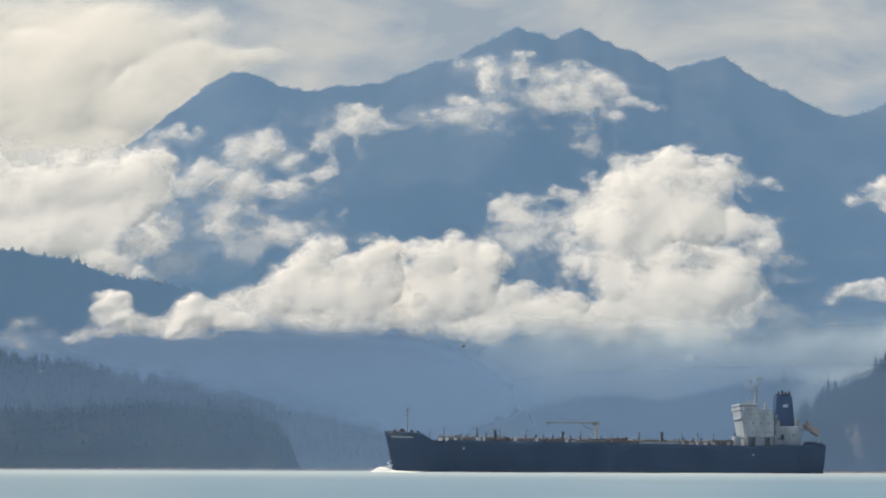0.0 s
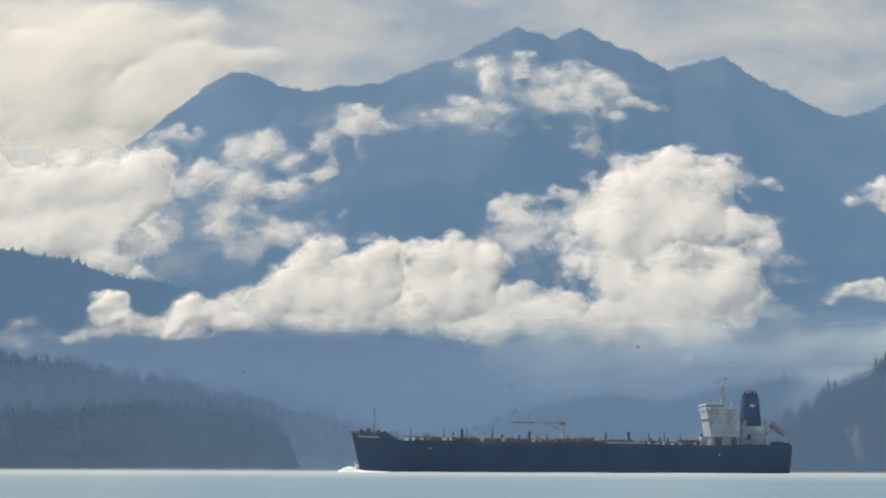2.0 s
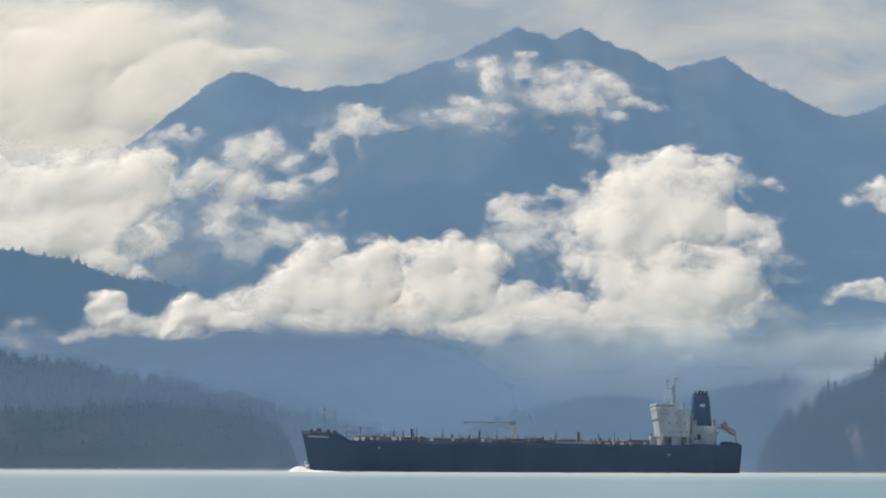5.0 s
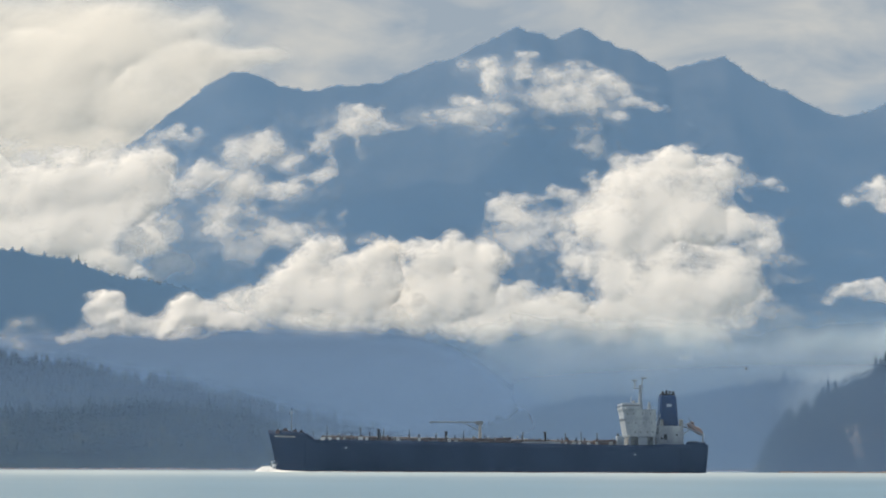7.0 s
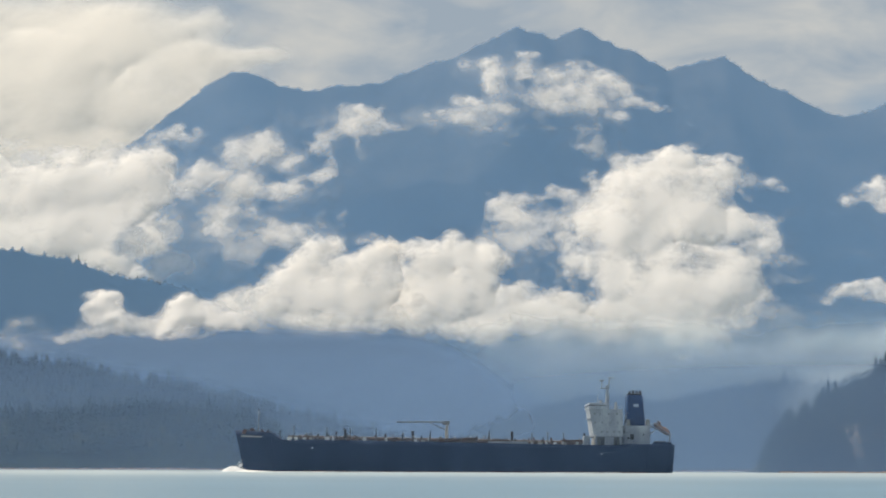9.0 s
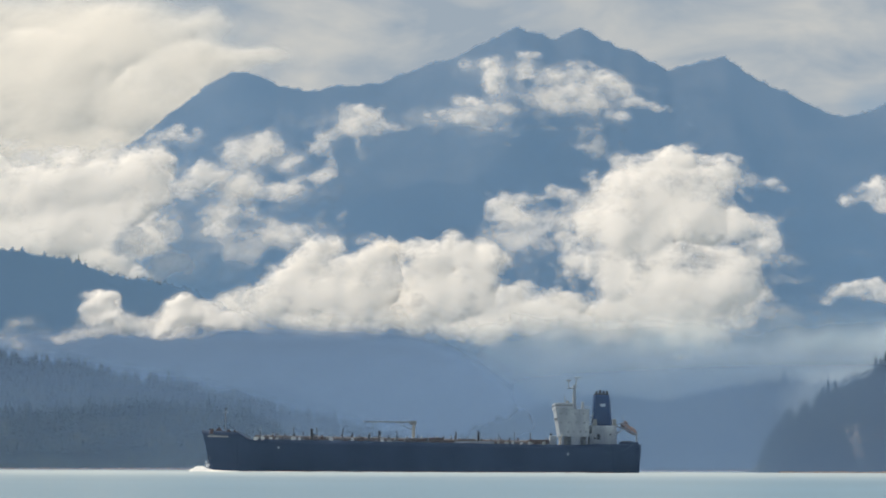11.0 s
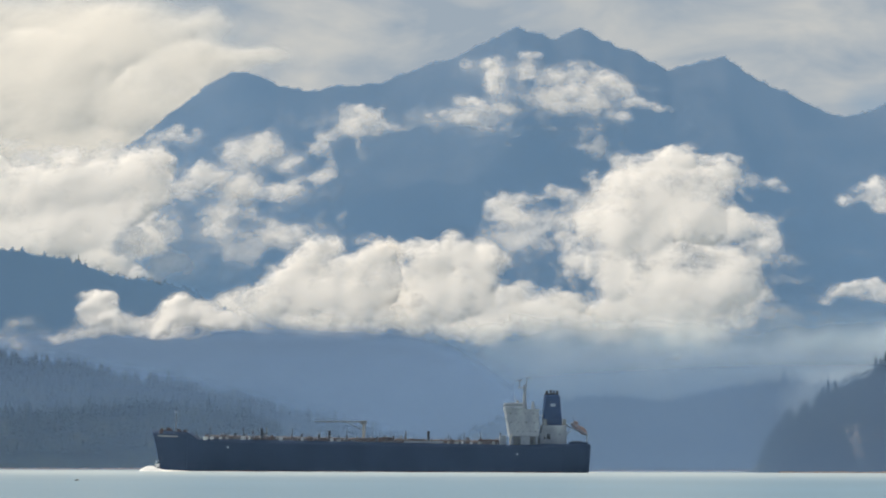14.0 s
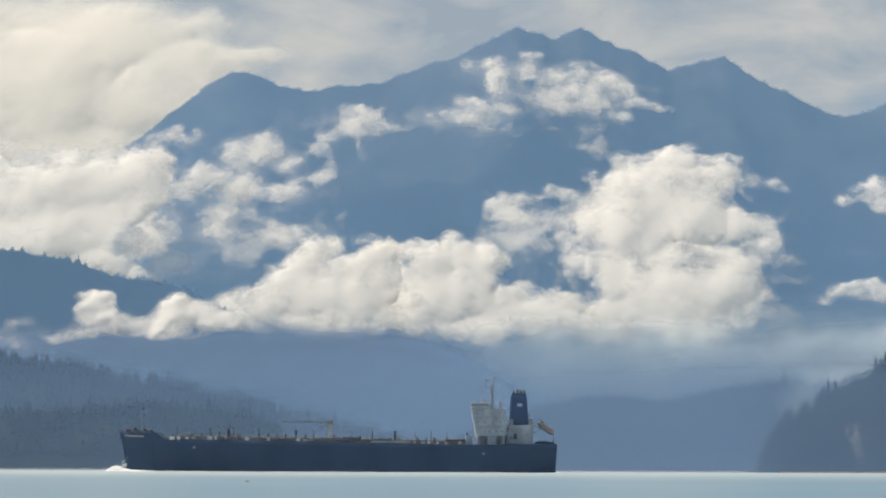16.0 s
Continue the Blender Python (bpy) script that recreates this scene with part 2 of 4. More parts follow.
# ---- terrain ----
def hill(name, label, ridge, y_front, y_ridge, y_back, step, relief, mat, haze, veil_rise, veil_gap, power=1.0, fine=0.0, grain=90.0, haze_low=None, rows=60, fade=1.0, wide=None, jag=0.0):
    """A hill as a relief over its plan, with a haze-coloured sheet before it. Returns the thing and its height over (x,
    y).
    """
    rx, rz = np.array(ridge).T
    off = rx[0] * 0.37

    def crest(x):
        canopy = jag * value_noise(x / 4.5 + off, x * 0 + 8.7) ** 2 * (0.4 + value_noise(x / 21 + off, x * 0 + 2.2))
        return np.interp(x, rx, rz) + fine * (fbm(x / 14 + off, x * 0 + 3.3, 4) - 0.5) + canopy

    def height(x, y):
        t = (y - y_front) / (y_ridge - y_front)
        tc = np.clip(t, 0, 1)
        s = np.clip((y - y_ridge) / (y_back - y_ridge), 0, 1)
        spur = fbm(x / grain + off + 0.6 * y / grain, y / (grain * 0.8) - 0.3 * x / grain, 5, 0.5, True) - 0.6
        fade = np.clip(4 * tc * (1 - tc), 0, 1)
        z = crest(x) * np.where(t <= 1, tc ** power, (1 - s) ** 1.2) + relief * spur * fade * np.clip(crest(x) / 60, 0, 1)
        return np.where((t < 0) | (s >= 1), -2.0, z - 0.5)

    xs = np.arange(rx[0], rx[-1] + step, step)
    ys = np.concatenate([[y_front - 2], np.arange(y_front, y_ridge, step), np.linspace(y_ridge, y_back, 9)])
    gx, gy = np.meshgrid(xs, ys)
    thing = tagged(new(name), label, "mountain" if "mountain" in name else "hill", "", "structure")
    mesh_part("slope", sheet_mesh("slope", gx, gy, height(gx, gy), None, None, mat), thing)
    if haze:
        # blue sheet painting haze over the slope; thins out just above crest or treetops
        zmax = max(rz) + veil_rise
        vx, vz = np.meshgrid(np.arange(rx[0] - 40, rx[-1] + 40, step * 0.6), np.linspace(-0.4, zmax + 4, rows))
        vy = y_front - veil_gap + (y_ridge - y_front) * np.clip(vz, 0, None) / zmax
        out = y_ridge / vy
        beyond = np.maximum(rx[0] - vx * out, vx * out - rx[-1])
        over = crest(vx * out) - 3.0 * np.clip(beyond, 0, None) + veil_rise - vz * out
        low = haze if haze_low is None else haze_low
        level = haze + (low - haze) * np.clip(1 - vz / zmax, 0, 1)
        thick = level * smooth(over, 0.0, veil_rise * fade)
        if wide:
            # level haze-blue sheet across the whole inlet, thinning with height, denser to the right
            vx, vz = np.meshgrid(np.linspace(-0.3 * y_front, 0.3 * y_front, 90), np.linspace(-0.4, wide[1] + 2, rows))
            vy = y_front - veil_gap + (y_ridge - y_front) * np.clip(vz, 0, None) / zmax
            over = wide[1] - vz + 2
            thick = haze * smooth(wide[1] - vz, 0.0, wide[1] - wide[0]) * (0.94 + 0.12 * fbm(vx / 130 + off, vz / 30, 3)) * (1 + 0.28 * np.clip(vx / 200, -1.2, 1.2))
        mesh_part("haze", sheet_mesh("haze", vx, vy, vz, over > -step, thick, M_SEA_HAZE if y_ridge < 2900 else M_HAZE), thing, "thin blue sheet standing in for haze before the slope")
    return thing, height


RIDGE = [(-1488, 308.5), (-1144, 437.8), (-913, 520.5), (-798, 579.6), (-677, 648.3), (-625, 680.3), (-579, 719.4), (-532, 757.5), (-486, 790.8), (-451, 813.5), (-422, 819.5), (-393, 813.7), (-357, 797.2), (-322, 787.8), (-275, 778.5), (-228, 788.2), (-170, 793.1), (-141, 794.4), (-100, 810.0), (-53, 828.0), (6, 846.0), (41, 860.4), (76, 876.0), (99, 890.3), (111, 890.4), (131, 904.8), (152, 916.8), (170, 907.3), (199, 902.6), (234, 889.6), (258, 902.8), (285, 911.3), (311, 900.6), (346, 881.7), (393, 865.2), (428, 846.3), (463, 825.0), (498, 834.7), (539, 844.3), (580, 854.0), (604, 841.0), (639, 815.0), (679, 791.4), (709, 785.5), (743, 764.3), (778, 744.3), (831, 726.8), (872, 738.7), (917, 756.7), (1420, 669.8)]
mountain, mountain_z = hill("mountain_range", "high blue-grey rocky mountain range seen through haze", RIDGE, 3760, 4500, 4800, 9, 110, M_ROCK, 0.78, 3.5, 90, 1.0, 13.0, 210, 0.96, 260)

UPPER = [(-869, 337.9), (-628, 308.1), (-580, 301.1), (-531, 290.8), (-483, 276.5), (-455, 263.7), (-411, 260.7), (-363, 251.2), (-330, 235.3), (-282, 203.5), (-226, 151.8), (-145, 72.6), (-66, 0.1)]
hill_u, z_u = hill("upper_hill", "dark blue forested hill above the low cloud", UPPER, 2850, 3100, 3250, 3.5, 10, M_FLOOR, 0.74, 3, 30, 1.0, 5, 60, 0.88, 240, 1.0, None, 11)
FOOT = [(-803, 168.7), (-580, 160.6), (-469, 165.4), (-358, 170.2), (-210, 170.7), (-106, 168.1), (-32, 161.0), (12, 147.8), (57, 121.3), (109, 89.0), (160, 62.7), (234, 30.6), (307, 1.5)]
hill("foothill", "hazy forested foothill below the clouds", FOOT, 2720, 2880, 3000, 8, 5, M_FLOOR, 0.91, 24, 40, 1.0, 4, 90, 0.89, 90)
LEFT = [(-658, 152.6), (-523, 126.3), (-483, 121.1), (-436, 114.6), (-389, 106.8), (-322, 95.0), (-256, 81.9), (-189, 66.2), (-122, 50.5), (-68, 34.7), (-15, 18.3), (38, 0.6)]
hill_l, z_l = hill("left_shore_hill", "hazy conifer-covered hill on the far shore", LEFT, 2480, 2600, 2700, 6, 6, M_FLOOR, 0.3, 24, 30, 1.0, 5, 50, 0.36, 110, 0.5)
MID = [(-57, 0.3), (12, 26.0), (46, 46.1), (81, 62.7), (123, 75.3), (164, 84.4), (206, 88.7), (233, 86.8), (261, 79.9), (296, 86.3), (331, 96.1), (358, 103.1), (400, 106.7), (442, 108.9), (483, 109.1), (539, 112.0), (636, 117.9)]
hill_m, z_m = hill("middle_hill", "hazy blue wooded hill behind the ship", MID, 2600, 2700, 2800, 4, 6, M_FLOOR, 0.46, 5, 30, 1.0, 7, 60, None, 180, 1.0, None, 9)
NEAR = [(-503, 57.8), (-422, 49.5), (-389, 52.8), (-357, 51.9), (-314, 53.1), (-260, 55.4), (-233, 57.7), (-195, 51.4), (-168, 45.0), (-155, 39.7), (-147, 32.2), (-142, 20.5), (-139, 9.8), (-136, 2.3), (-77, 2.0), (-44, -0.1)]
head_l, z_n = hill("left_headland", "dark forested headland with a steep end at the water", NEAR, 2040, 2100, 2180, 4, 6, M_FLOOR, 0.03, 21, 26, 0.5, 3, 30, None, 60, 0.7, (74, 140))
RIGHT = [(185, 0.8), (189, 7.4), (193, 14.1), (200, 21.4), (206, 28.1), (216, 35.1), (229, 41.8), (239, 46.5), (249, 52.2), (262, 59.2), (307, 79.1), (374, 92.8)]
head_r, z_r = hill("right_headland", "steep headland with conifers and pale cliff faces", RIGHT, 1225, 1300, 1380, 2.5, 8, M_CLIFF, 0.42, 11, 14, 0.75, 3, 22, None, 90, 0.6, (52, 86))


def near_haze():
    """A thin blue sheet that puts haze between the viewer and the ship."""
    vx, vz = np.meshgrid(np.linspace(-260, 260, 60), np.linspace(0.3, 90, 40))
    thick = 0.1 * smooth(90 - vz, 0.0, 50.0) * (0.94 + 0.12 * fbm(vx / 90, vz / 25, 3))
    tagged(new("sea_haze", sheet_mesh("sea_haze", vx, 850 + 0.3 * vz, vz, None, thick, M_SEA_HAZE)), "thin blue sheet standing in for haze over the water", "haze", "", "stuff")


near_haze()


def shore(x0, x1, y, height, seed):
    """A low ledge of dark tide-washed rock along the waterline."""
    gx, gv = np.meshgrid(np.arange(x0, x1, 1.5), np.linspace(-1, 1, 7))
    lump = fbm(gx / 9 + seed, gv * 1.5 + seed, 4)
    rise = height * (1 - np.abs(gv) ** 2) * (0.35 + 1.3 * lump) - 0.15
    me = sheet_mesh("shore_rocks", gx, y + 4 * gv + 5 * fbm(gx / 40, gv * 0 + seed, 3), rise, None, None, M_LEDGE)
    tagged(new("shore_rocks", me), "dark brown tide-washed rock ledge along the shore", "rocks", "", "stuff")


def rock_face(x0, x1, y0, y1, seed):
    """A bare outcrop of pale rock that stands proud of the wooded slope."""
    gx, gy = np.meshgrid(np.linspace(x0, x1, 26), np.linspace(y0, y1, 40))
    rim = np.clip(4 * np.minimum((gx - x0) / (x1 - x0), (x1 - gx) / (x1 - x0)), 0, 1) * np.clip(4 * np.minimum((gy - y0) / (y1 - y0), (y1 - gy) / (y1 - y0)), 0, 1)
    rise = -1.5 + rim * (1.6 + 4.5 * fbm(gx / 2.2 + seed, gy / 9 + seed, 4, 0.55, True))
    me = sheet_mesh("rock_face", gx, gy, z_r(gx, gy) + rise, None, None, M_FACE)
    tagged(new("rock_face", me), "pale weathered rock face bare of trees", "rocks", "", "stuff")


rock_face(229, 239, 1230, 1264, 1.0)
rock_face(243, 249, 1236, 1262, 4.0)
shore(-520, -60, 2006, 1.3, 1.0)
shore(-90, 470, 2440, 1.5, 2.0)
shore(184, 420, 1204, 0.8, 3.0)


# ---- trees ----
def conifer_mesh(seed, tiers, blades, slim):
    """A unit-high conifer crown: whorls of drooping boughs with uneven reach and gaps."""
    rng = random.Random(seed)
    verts, faces = [], []
    for k in range(tiers):
        f = k / (tiers - 1)
        z = 0.12 + 0.86 * f
        reach = slim * (1 - f) ** 0.8 * rng.uniform(0.75, 1.15) + 0.012
        for j in range(blades):
            if rng.random() < 0.12:
                continue
            a = 2 * math.pi * (j + rng.uniform(-0.3, 0.3)) / blades + k * 0.7
            r = reach * rng.uniform(0.55, 1.15)
            drop = 0.05 + 0.25 * r * rng.uniform(0.6, 1.4)
            w = 0.6 * r * math.tan(math.pi / blades) + 0.01
            c, s = math.cos(a), math.sin(a)
            n = len(verts)
            verts += [(0, 0, z + 0.05), (c * r * 0.6 - s * w, s * r * 0.6 + c * w, z - drop * 0.5), (c * r, s * r, z - drop), (c * r * 0.6 + s * w, s * r * 0.6 - c * w, z - drop * 0.5), (0, 0, z - 0.06)]
            faces += [(n, n + 1, n + 2), (n, n + 2, n + 3), (n + 4, n + 2, n + 1), (n + 4, n + 3, n + 2)]
    return np.array(verts), faces


CROWNS = [conifer_mesh(5, 13, 7, 0.25), conifer_mesh(6, 11, 7, 0.21), conifer_mesh(8, 15, 7, 0.3), conifer_mesh(9, 10, 6, 0.18)]
FILLERS = [conifer_mesh(21, 5, 5, 0.24), conifer_mesh(22, 6, 5, 0.2), conifer_mesh(23, 4, 6, 0.28)]


def tree_models():
    models = []
    for verts, faces in CROWNS:
        thing = tagged(new("conifer"), "dark green conifer with drooping boughs on a ridge", "tree", "conifers on the ridges")
        trunk = bmesh.new()
        add_rod(trunk, (0, 0, -0.1), (0, 0, 0.97), 0.018, 0.004, 7)
        part("trunk", trunk, M_BARK, thing)
        me = bpy.data.meshes.new("crown")
        me.from_pydata(verts.tolist(), [], faces)
        me.materials.append(M_NEEDLE)
        mesh_part("crown", me, thing)
        models.append(thing)
    return models


MODELS = tree_models()
PLACED = []


def plant(model, x, y, z, h, turn):
    m = Matrix.Translation((x, y, z)) @ Matrix.Rotation(turn, 4, "Z")
    if model in PLACED:
        t = copy_thing(model, m)
    else:
        t = model
        t.matrix_basis = m
        PLACED.append(model)
    t.scale = (1.3 * h, 1.3 * h, h)


def ridge_trees(seed, count, x0, x1, y, height, h0, h1):
    rng = random.Random(seed)
    for i in range(count):
        if i % 4 == 0:
            clump = rng.uniform(x0, x1)
        x = min(x1, max(x0, clump + rng.gauss(0, 7) if i % 2 else rng.uniform(x0, x1)))
        yy = y + rng.uniform(-6, 6)
        plant(rng.choice(MODELS), x, yy, float(height(np.array(x), np.array(yy))) - 0.3, rng.uniform(h0, h1) * rng.choice((0.5, 0.75, 1, 1, 1.15)), rng.uniform(0, 6.28))


def forest(name, label, seed, count, x0, x1, y0, y1, height, h0, h1, floor=2.0, bare=None):
    rng = np.random.RandomState(seed)
    verts, faces, n = [], [], 0
    for i in range(count):
        x, y = rng.uniform(x0, x1), rng.uniform(y0, y1)
        z = float(height(np.array(x), np.array(y)))
        if z < floor or (bare and bare[0] < x < bare[1] and bare[2] < y < bare[3] and rng.uniform() < 0.8):
            continue
        v, f = FILLERS[rng.randint(len(FILLERS))]
        h, a = h0 + (h1 - h0) * rng.uniform(0, 1) ** 1.6, rng.uniform(0, 6.28)
        c, s = math.cos(a), math.sin(a)
        verts.append(np.stack([x + h * (v[:, 0] * c - v[:, 1] * s), y + h * (v[:, 0] * s + v[:, 1] * c), z - 0.05 * h + h * v[:, 2]], 1))
        faces += [tuple(k + n for k in q) for q in f]
        n += len(v)
    me = bpy.data.meshes.new(name)
    me.from_pydata(np.concatenate(verts).tolist(), [], faces)
    me.materials.append(M_NEEDLE)
    tagged(new(name, me), label, "forest", "", "stuff")


forest("forest", "dense dark conifer forest on the headland", 1, 1500, -440, -145, 2044, 2112, z_n, 5, 17)
forest("forest", "hazy conifer forest on the shore hill", 2, 2200, -580, 0, 2500, 2612, z_l, 6, 20)
forest("forest", "dark conifer forest on the upper hill", 3, 2200, -720, -180, 2940, 3108, z_u, 4, 13, 40)
forest("forest", "hazy woods on the middle hill", 4, 2600, -60, 620, 2625, 2708, z_m, 5, 15)
forest("forest", "conifer forest on the steep headland", 5, 3000, 184, 420, 1226, 1312, z_r, 6, 16, 0.2, (227, 240, 1226, 1266))
forest("forest", "row of hazy trees along the crest of the middle hill", 6, 700, 20, 560, 2690, 2699, z_m, 5, 10)
forest("forest", "row of conifers along the crest of the upper hill", 7, 620, -700, -300, 3090, 3099, z_u, 3, 6, 40)
forest("forest", "row of hazy conifers along the crest of the shore hill", 8, 620, -560, -20, 2588, 2604, z_l, 10, 24)
ridge_trees(11, 84, -432, -148, 2097, z_n, 12, 19)
ridge_trees(12, 120, -540, -40, 2597, z_l, 13, 21)
ridge_trees(14, 40, -640, -340, 3097, z_u, 4, 8)
ridge_trees(13, 56, 193, 330, 1298, z_r, 9, 15)


# ---- clouds ----
def cloud(label, puffs, y, step, seed, warp, layers, mat, name, lean):
    """A bank of cloud: rounded puffs (x, z, two radii, thickness) that merge, swell towards the viewer and are torn by turbulence."""
    x0, x1 = min(p[0] - 2.8 * p[2] for p in puffs), max(p[0] + 2.8 * p[2] for p in puffs)
    z0, z1 = min(p[1] - 2.8 * p[3] for p in puffs), max(p[1] + 2.8 * p[3] for p in puffs)
    gx, gz = np.meshgrid(np.arange(x0, x1 + step, step), np.arange(z0, z1 + step, step))
    cx, cz = (x0 + x1) / 2, (z0 + z1) / 2
    thing = tagged(new(name), label, name, "", "stuff" if layers == 1 else "")
    thing.matrix_basis = pose(cx, y, cz)
    for k in range(layers):
        ux, uz = gx / (3.6 * warp) + seed * 3.1 + 0.3 * k, gz / (3.6 * warp) + seed * 1.7
        wx = gx + warp * (fbm(ux, uz, 5) - 0.5) * 2.6
        wz = gz + warp * (fbm(ux + 41, uz + 13, 5) - 0.5) * 2.6
        empty, swell = np.ones_like(gx), np.zeros_like(gx)
        for px, pz, rx, rz, a in puffs:
            r2 = ((wx - px) / rx) ** 2 + ((wz - pz) / rz) ** 2
            empty *= 1 - 0.995 * a * np.exp(-0.69 * r2 ** 0.9)
            swell += (a * min(rx, rz) * np.sqrt(np.clip(1.3 - r2, 0, None))) ** 4
        thick = 1 - empty
        bulge = 0.2 * swell ** 0.25 + 14 * thick * fbm(ux * 0.6 + 5, uz * 0.6 + 2, 2, 0.4)
        py = lean * (gz - cz) + (0.35 * bulge + 9 if k else -bulge)
        ob = mesh_part("vapour", sheet_mesh("vapour", gx - cx, py, gz - cz, thick > 0.03, thick, mat), thing)
        ob["kind"] = "stuff"
    return thing, (cx, y, cz)


CLOUDS = []
CUMULUS = [(420, 545, 28, 26, 1), (364, 528, 34, 24, 1), (307, 500, 30, 24, 1), (474, 515, 34, 22, .85), (503, 529, 16, 14, .75), (389, 473, 93, 54, 1), (286, 460, 29, 25, .8), (245, 431, 29, 23, .6), (318, 406, 73, 48, 1), (429, 430, 54, 44, .95), (506, 418, 41, 25, .8), (547, 418, 19, 16, .65), (562, 388, 13, 19, .6), (578, 362, 14, 12, .6), (489, 328, 34, 44, 1), (395, 315, 95, 62, 1), (287, 330, 43, 48, .95), (228, 356, 27, 24, .5), (287, 255, 66, 32, .95), (400, 247, 67, 32, .95)]
CLOUDS.append((cloud("bright cream billowing cumulus before the mountain", CUMULUS, 3730, 3.0, 1, 10, 2, M_CLOUD, "cloud", 0.75), 2, 1))
STREAKS = [(530, 270, 40, 9, .75), (583, 270, 24, 7, .4), (451, 223, 21, 17, .65), (455, 199, 13, 11, .45), (348, 219, 76, 15, .55), (254, 228, 57, 15, .5), (410, 221, 38, 15, .5)]
CLOUDS.append((cloud("thin streaks of cloud at the foot of the cumulus", STREAKS, 3700, 3.0, 2, 8, 1, M_WISP, "cloud", 0.75), 2, 0))
SHREDS = [(537, 507, 14, 18, .75), (574, 503, 20, 10, .6), (600, 489, 12, 7, .5), (586, 323, 14, 5, .65), (568, 331, 10, 9, .4), (554, 481, 14, 8, .35)]
CLOUDS.append((cloud("thin torn shreds of cloud", SHREDS, 3780, 2.5, 3, 8, 1, M_WISP, "cloud", 0.75), 10, -2))
SIDE = [(103, 464, 20, 22, .7), (120, 431, 30, 28, .75), (171, 486, 22, 7, .7), (187, 500, 11, 9, .7), (146, 474, 20, 8, .55), (169, 431, 40, 25, .62), (215, 453, 25, 25, .52), (114, 395, 22, 25, .5), (82, 372, 16, 24, .5), (79, 442, 9, 30, .4), (212, 394, 29, 20, .35), (153, 391, 29, 20, .4), (231, 492, 25, 10, .35), (161, 346, 58, 29, .2)]
CLOUDS.append((cloud("torn cream cloud beside the cumulus", SIDE, 3800, 2.5, 4, 9, 2, M_SHRED, "cloud", 0.75), -8, 2))
ROW = [(-206, 374, 23, 19, .95), (-187, 385, 11, 11, .8), (-221, 343, 36, 24, .95), (-250, 312, 40, 27, .95), (-286, 282, 45, 24, .9), (-331, 260, 39, 19, .85), (-156, 331, 44, 30, 1), (-117, 356, 34, 25, 1), (-96, 313, 32, 34, .95), (-182, 282, 85, 38, 1), (-121, 267, 52, 21, .85), (-115, 406, 16, 9, .6), (-89, 408, 8, 24, .5), (-139, 390, 17, 11, .6), (-222, 240, 70, 17, .7), (-152, 223, 20, 19, .55), (-86, 255, 28, 17, .65)]
CLOUDS.append((cloud("low bright row of cumulus along the slope", ROW, 3680, 3.0, 5, 9, 2, M_CLOUD, "cloud", 0.75), -5, -1))
DOME = [(18, 364, 40, 30, 1), (-21, 338, 40, 36, .95), (58, 334, 34, 38, .95), (11, 288, 68, 40, 1), (-43, 253, 39, 18, .85), (88, 354, 17, 17, .6), (-100, 372, 23, 10, .5), (-37, 375, 17, 10, .5), (121, 293, 28, 22, .95), (88, 268, 36, 26, .85), (158, 263, 45, 22, .9), (203, 284, 39, 18, .95), (213, 244, 54, 19, .85), (6, 231, 56, 13, .6), (99, 224, 74, 14, .45), (-55, 293, 19, 19, .45), (67, 238, 47, 19, .6)]
CLOUDS.append((cloud("rounded bright cumulus dome low on the slope", DOME, 3670, 3.0, 6, 9, 2, M_CLOUD, "cloud", 0.75), -5, -1))
TAIL = [(-427, 205, 21, 11, .85), (-418, 213, 11, 7, .9), (-437, 190, 21, 14, .75), (-404, 186, 21, 11, .8), (-372, 179, 24, 8, .75), (-343, 172, 21, 6, .7), (-323, 205, 20, 13, .95), (-328, 187, 27, 14, .9), (-300, 196, 24, 14, .9), (-267, 187, 32, 11, .85), (-458, 176, 14, 11, .45), (-467, 160, 20, 8, .4), (-434, 169, 31, 7, .42), (-314, 165, 35, 7, .4), (-445, 219, 9, 4, .4), (-249, 179, 35, 8, .6)]
CLOUDS.append((cloud("low torn tail of cloud below the dark hill", TAIL, 2740, 2.2, 7, 5, 2, M_CLOUD, "cloud", 0.75), -20, 0))
CREST = [(47, 747, 17, 15, .8), (79, 754, 21, 13, .85), (95, 726, 19, 15, .9), (84, 700, 17, 16, .85), (125, 724, 21, 12, .7), (152, 757, 14, 17, .7), (170, 776, 19, 7, .6), (147, 732, 19, 13, .6)]
CLOUDS.append((cloud("shredded bright cloud just below the summit", CREST, 4020, 2.5, 8, 7, 2, M_SHRED, "cloud", 0.75), 14, -2))
HIGH = [(31, 676, 21, 13, .72), (62, 659, 26, 12, .68), (5, 652, 31, 12, .6), (-31, 640, 21, 8, .5), (67, 638, 21, 8, .65), (111, 665, 31, 16, .42), (119, 623, 41, 8, .42), (36, 635, 41, 10, .45), (211, 732, 28, 17, .88), (259, 745, 26, 15, .88), (300, 726, 28, 19, .88), (319, 695, 18, 19, .75), (236, 702, 42, 21, .78), (183, 694, 26, 19, .65), (172, 665, 31, 16, .55), (287, 678, 36, 19, .62), (245, 665, 42, 12, .5), (318, 648, 21, 12, .55), (349, 678, 21, 13, .55), (390, 666, 21, 9, .6)]
CLOUDS.append((cloud("torn high cloud on the upper slope", HIGH, 4020, 2.5, 9, 8, 2, M_SHRED, "cloud", 0.75), 14, -2))
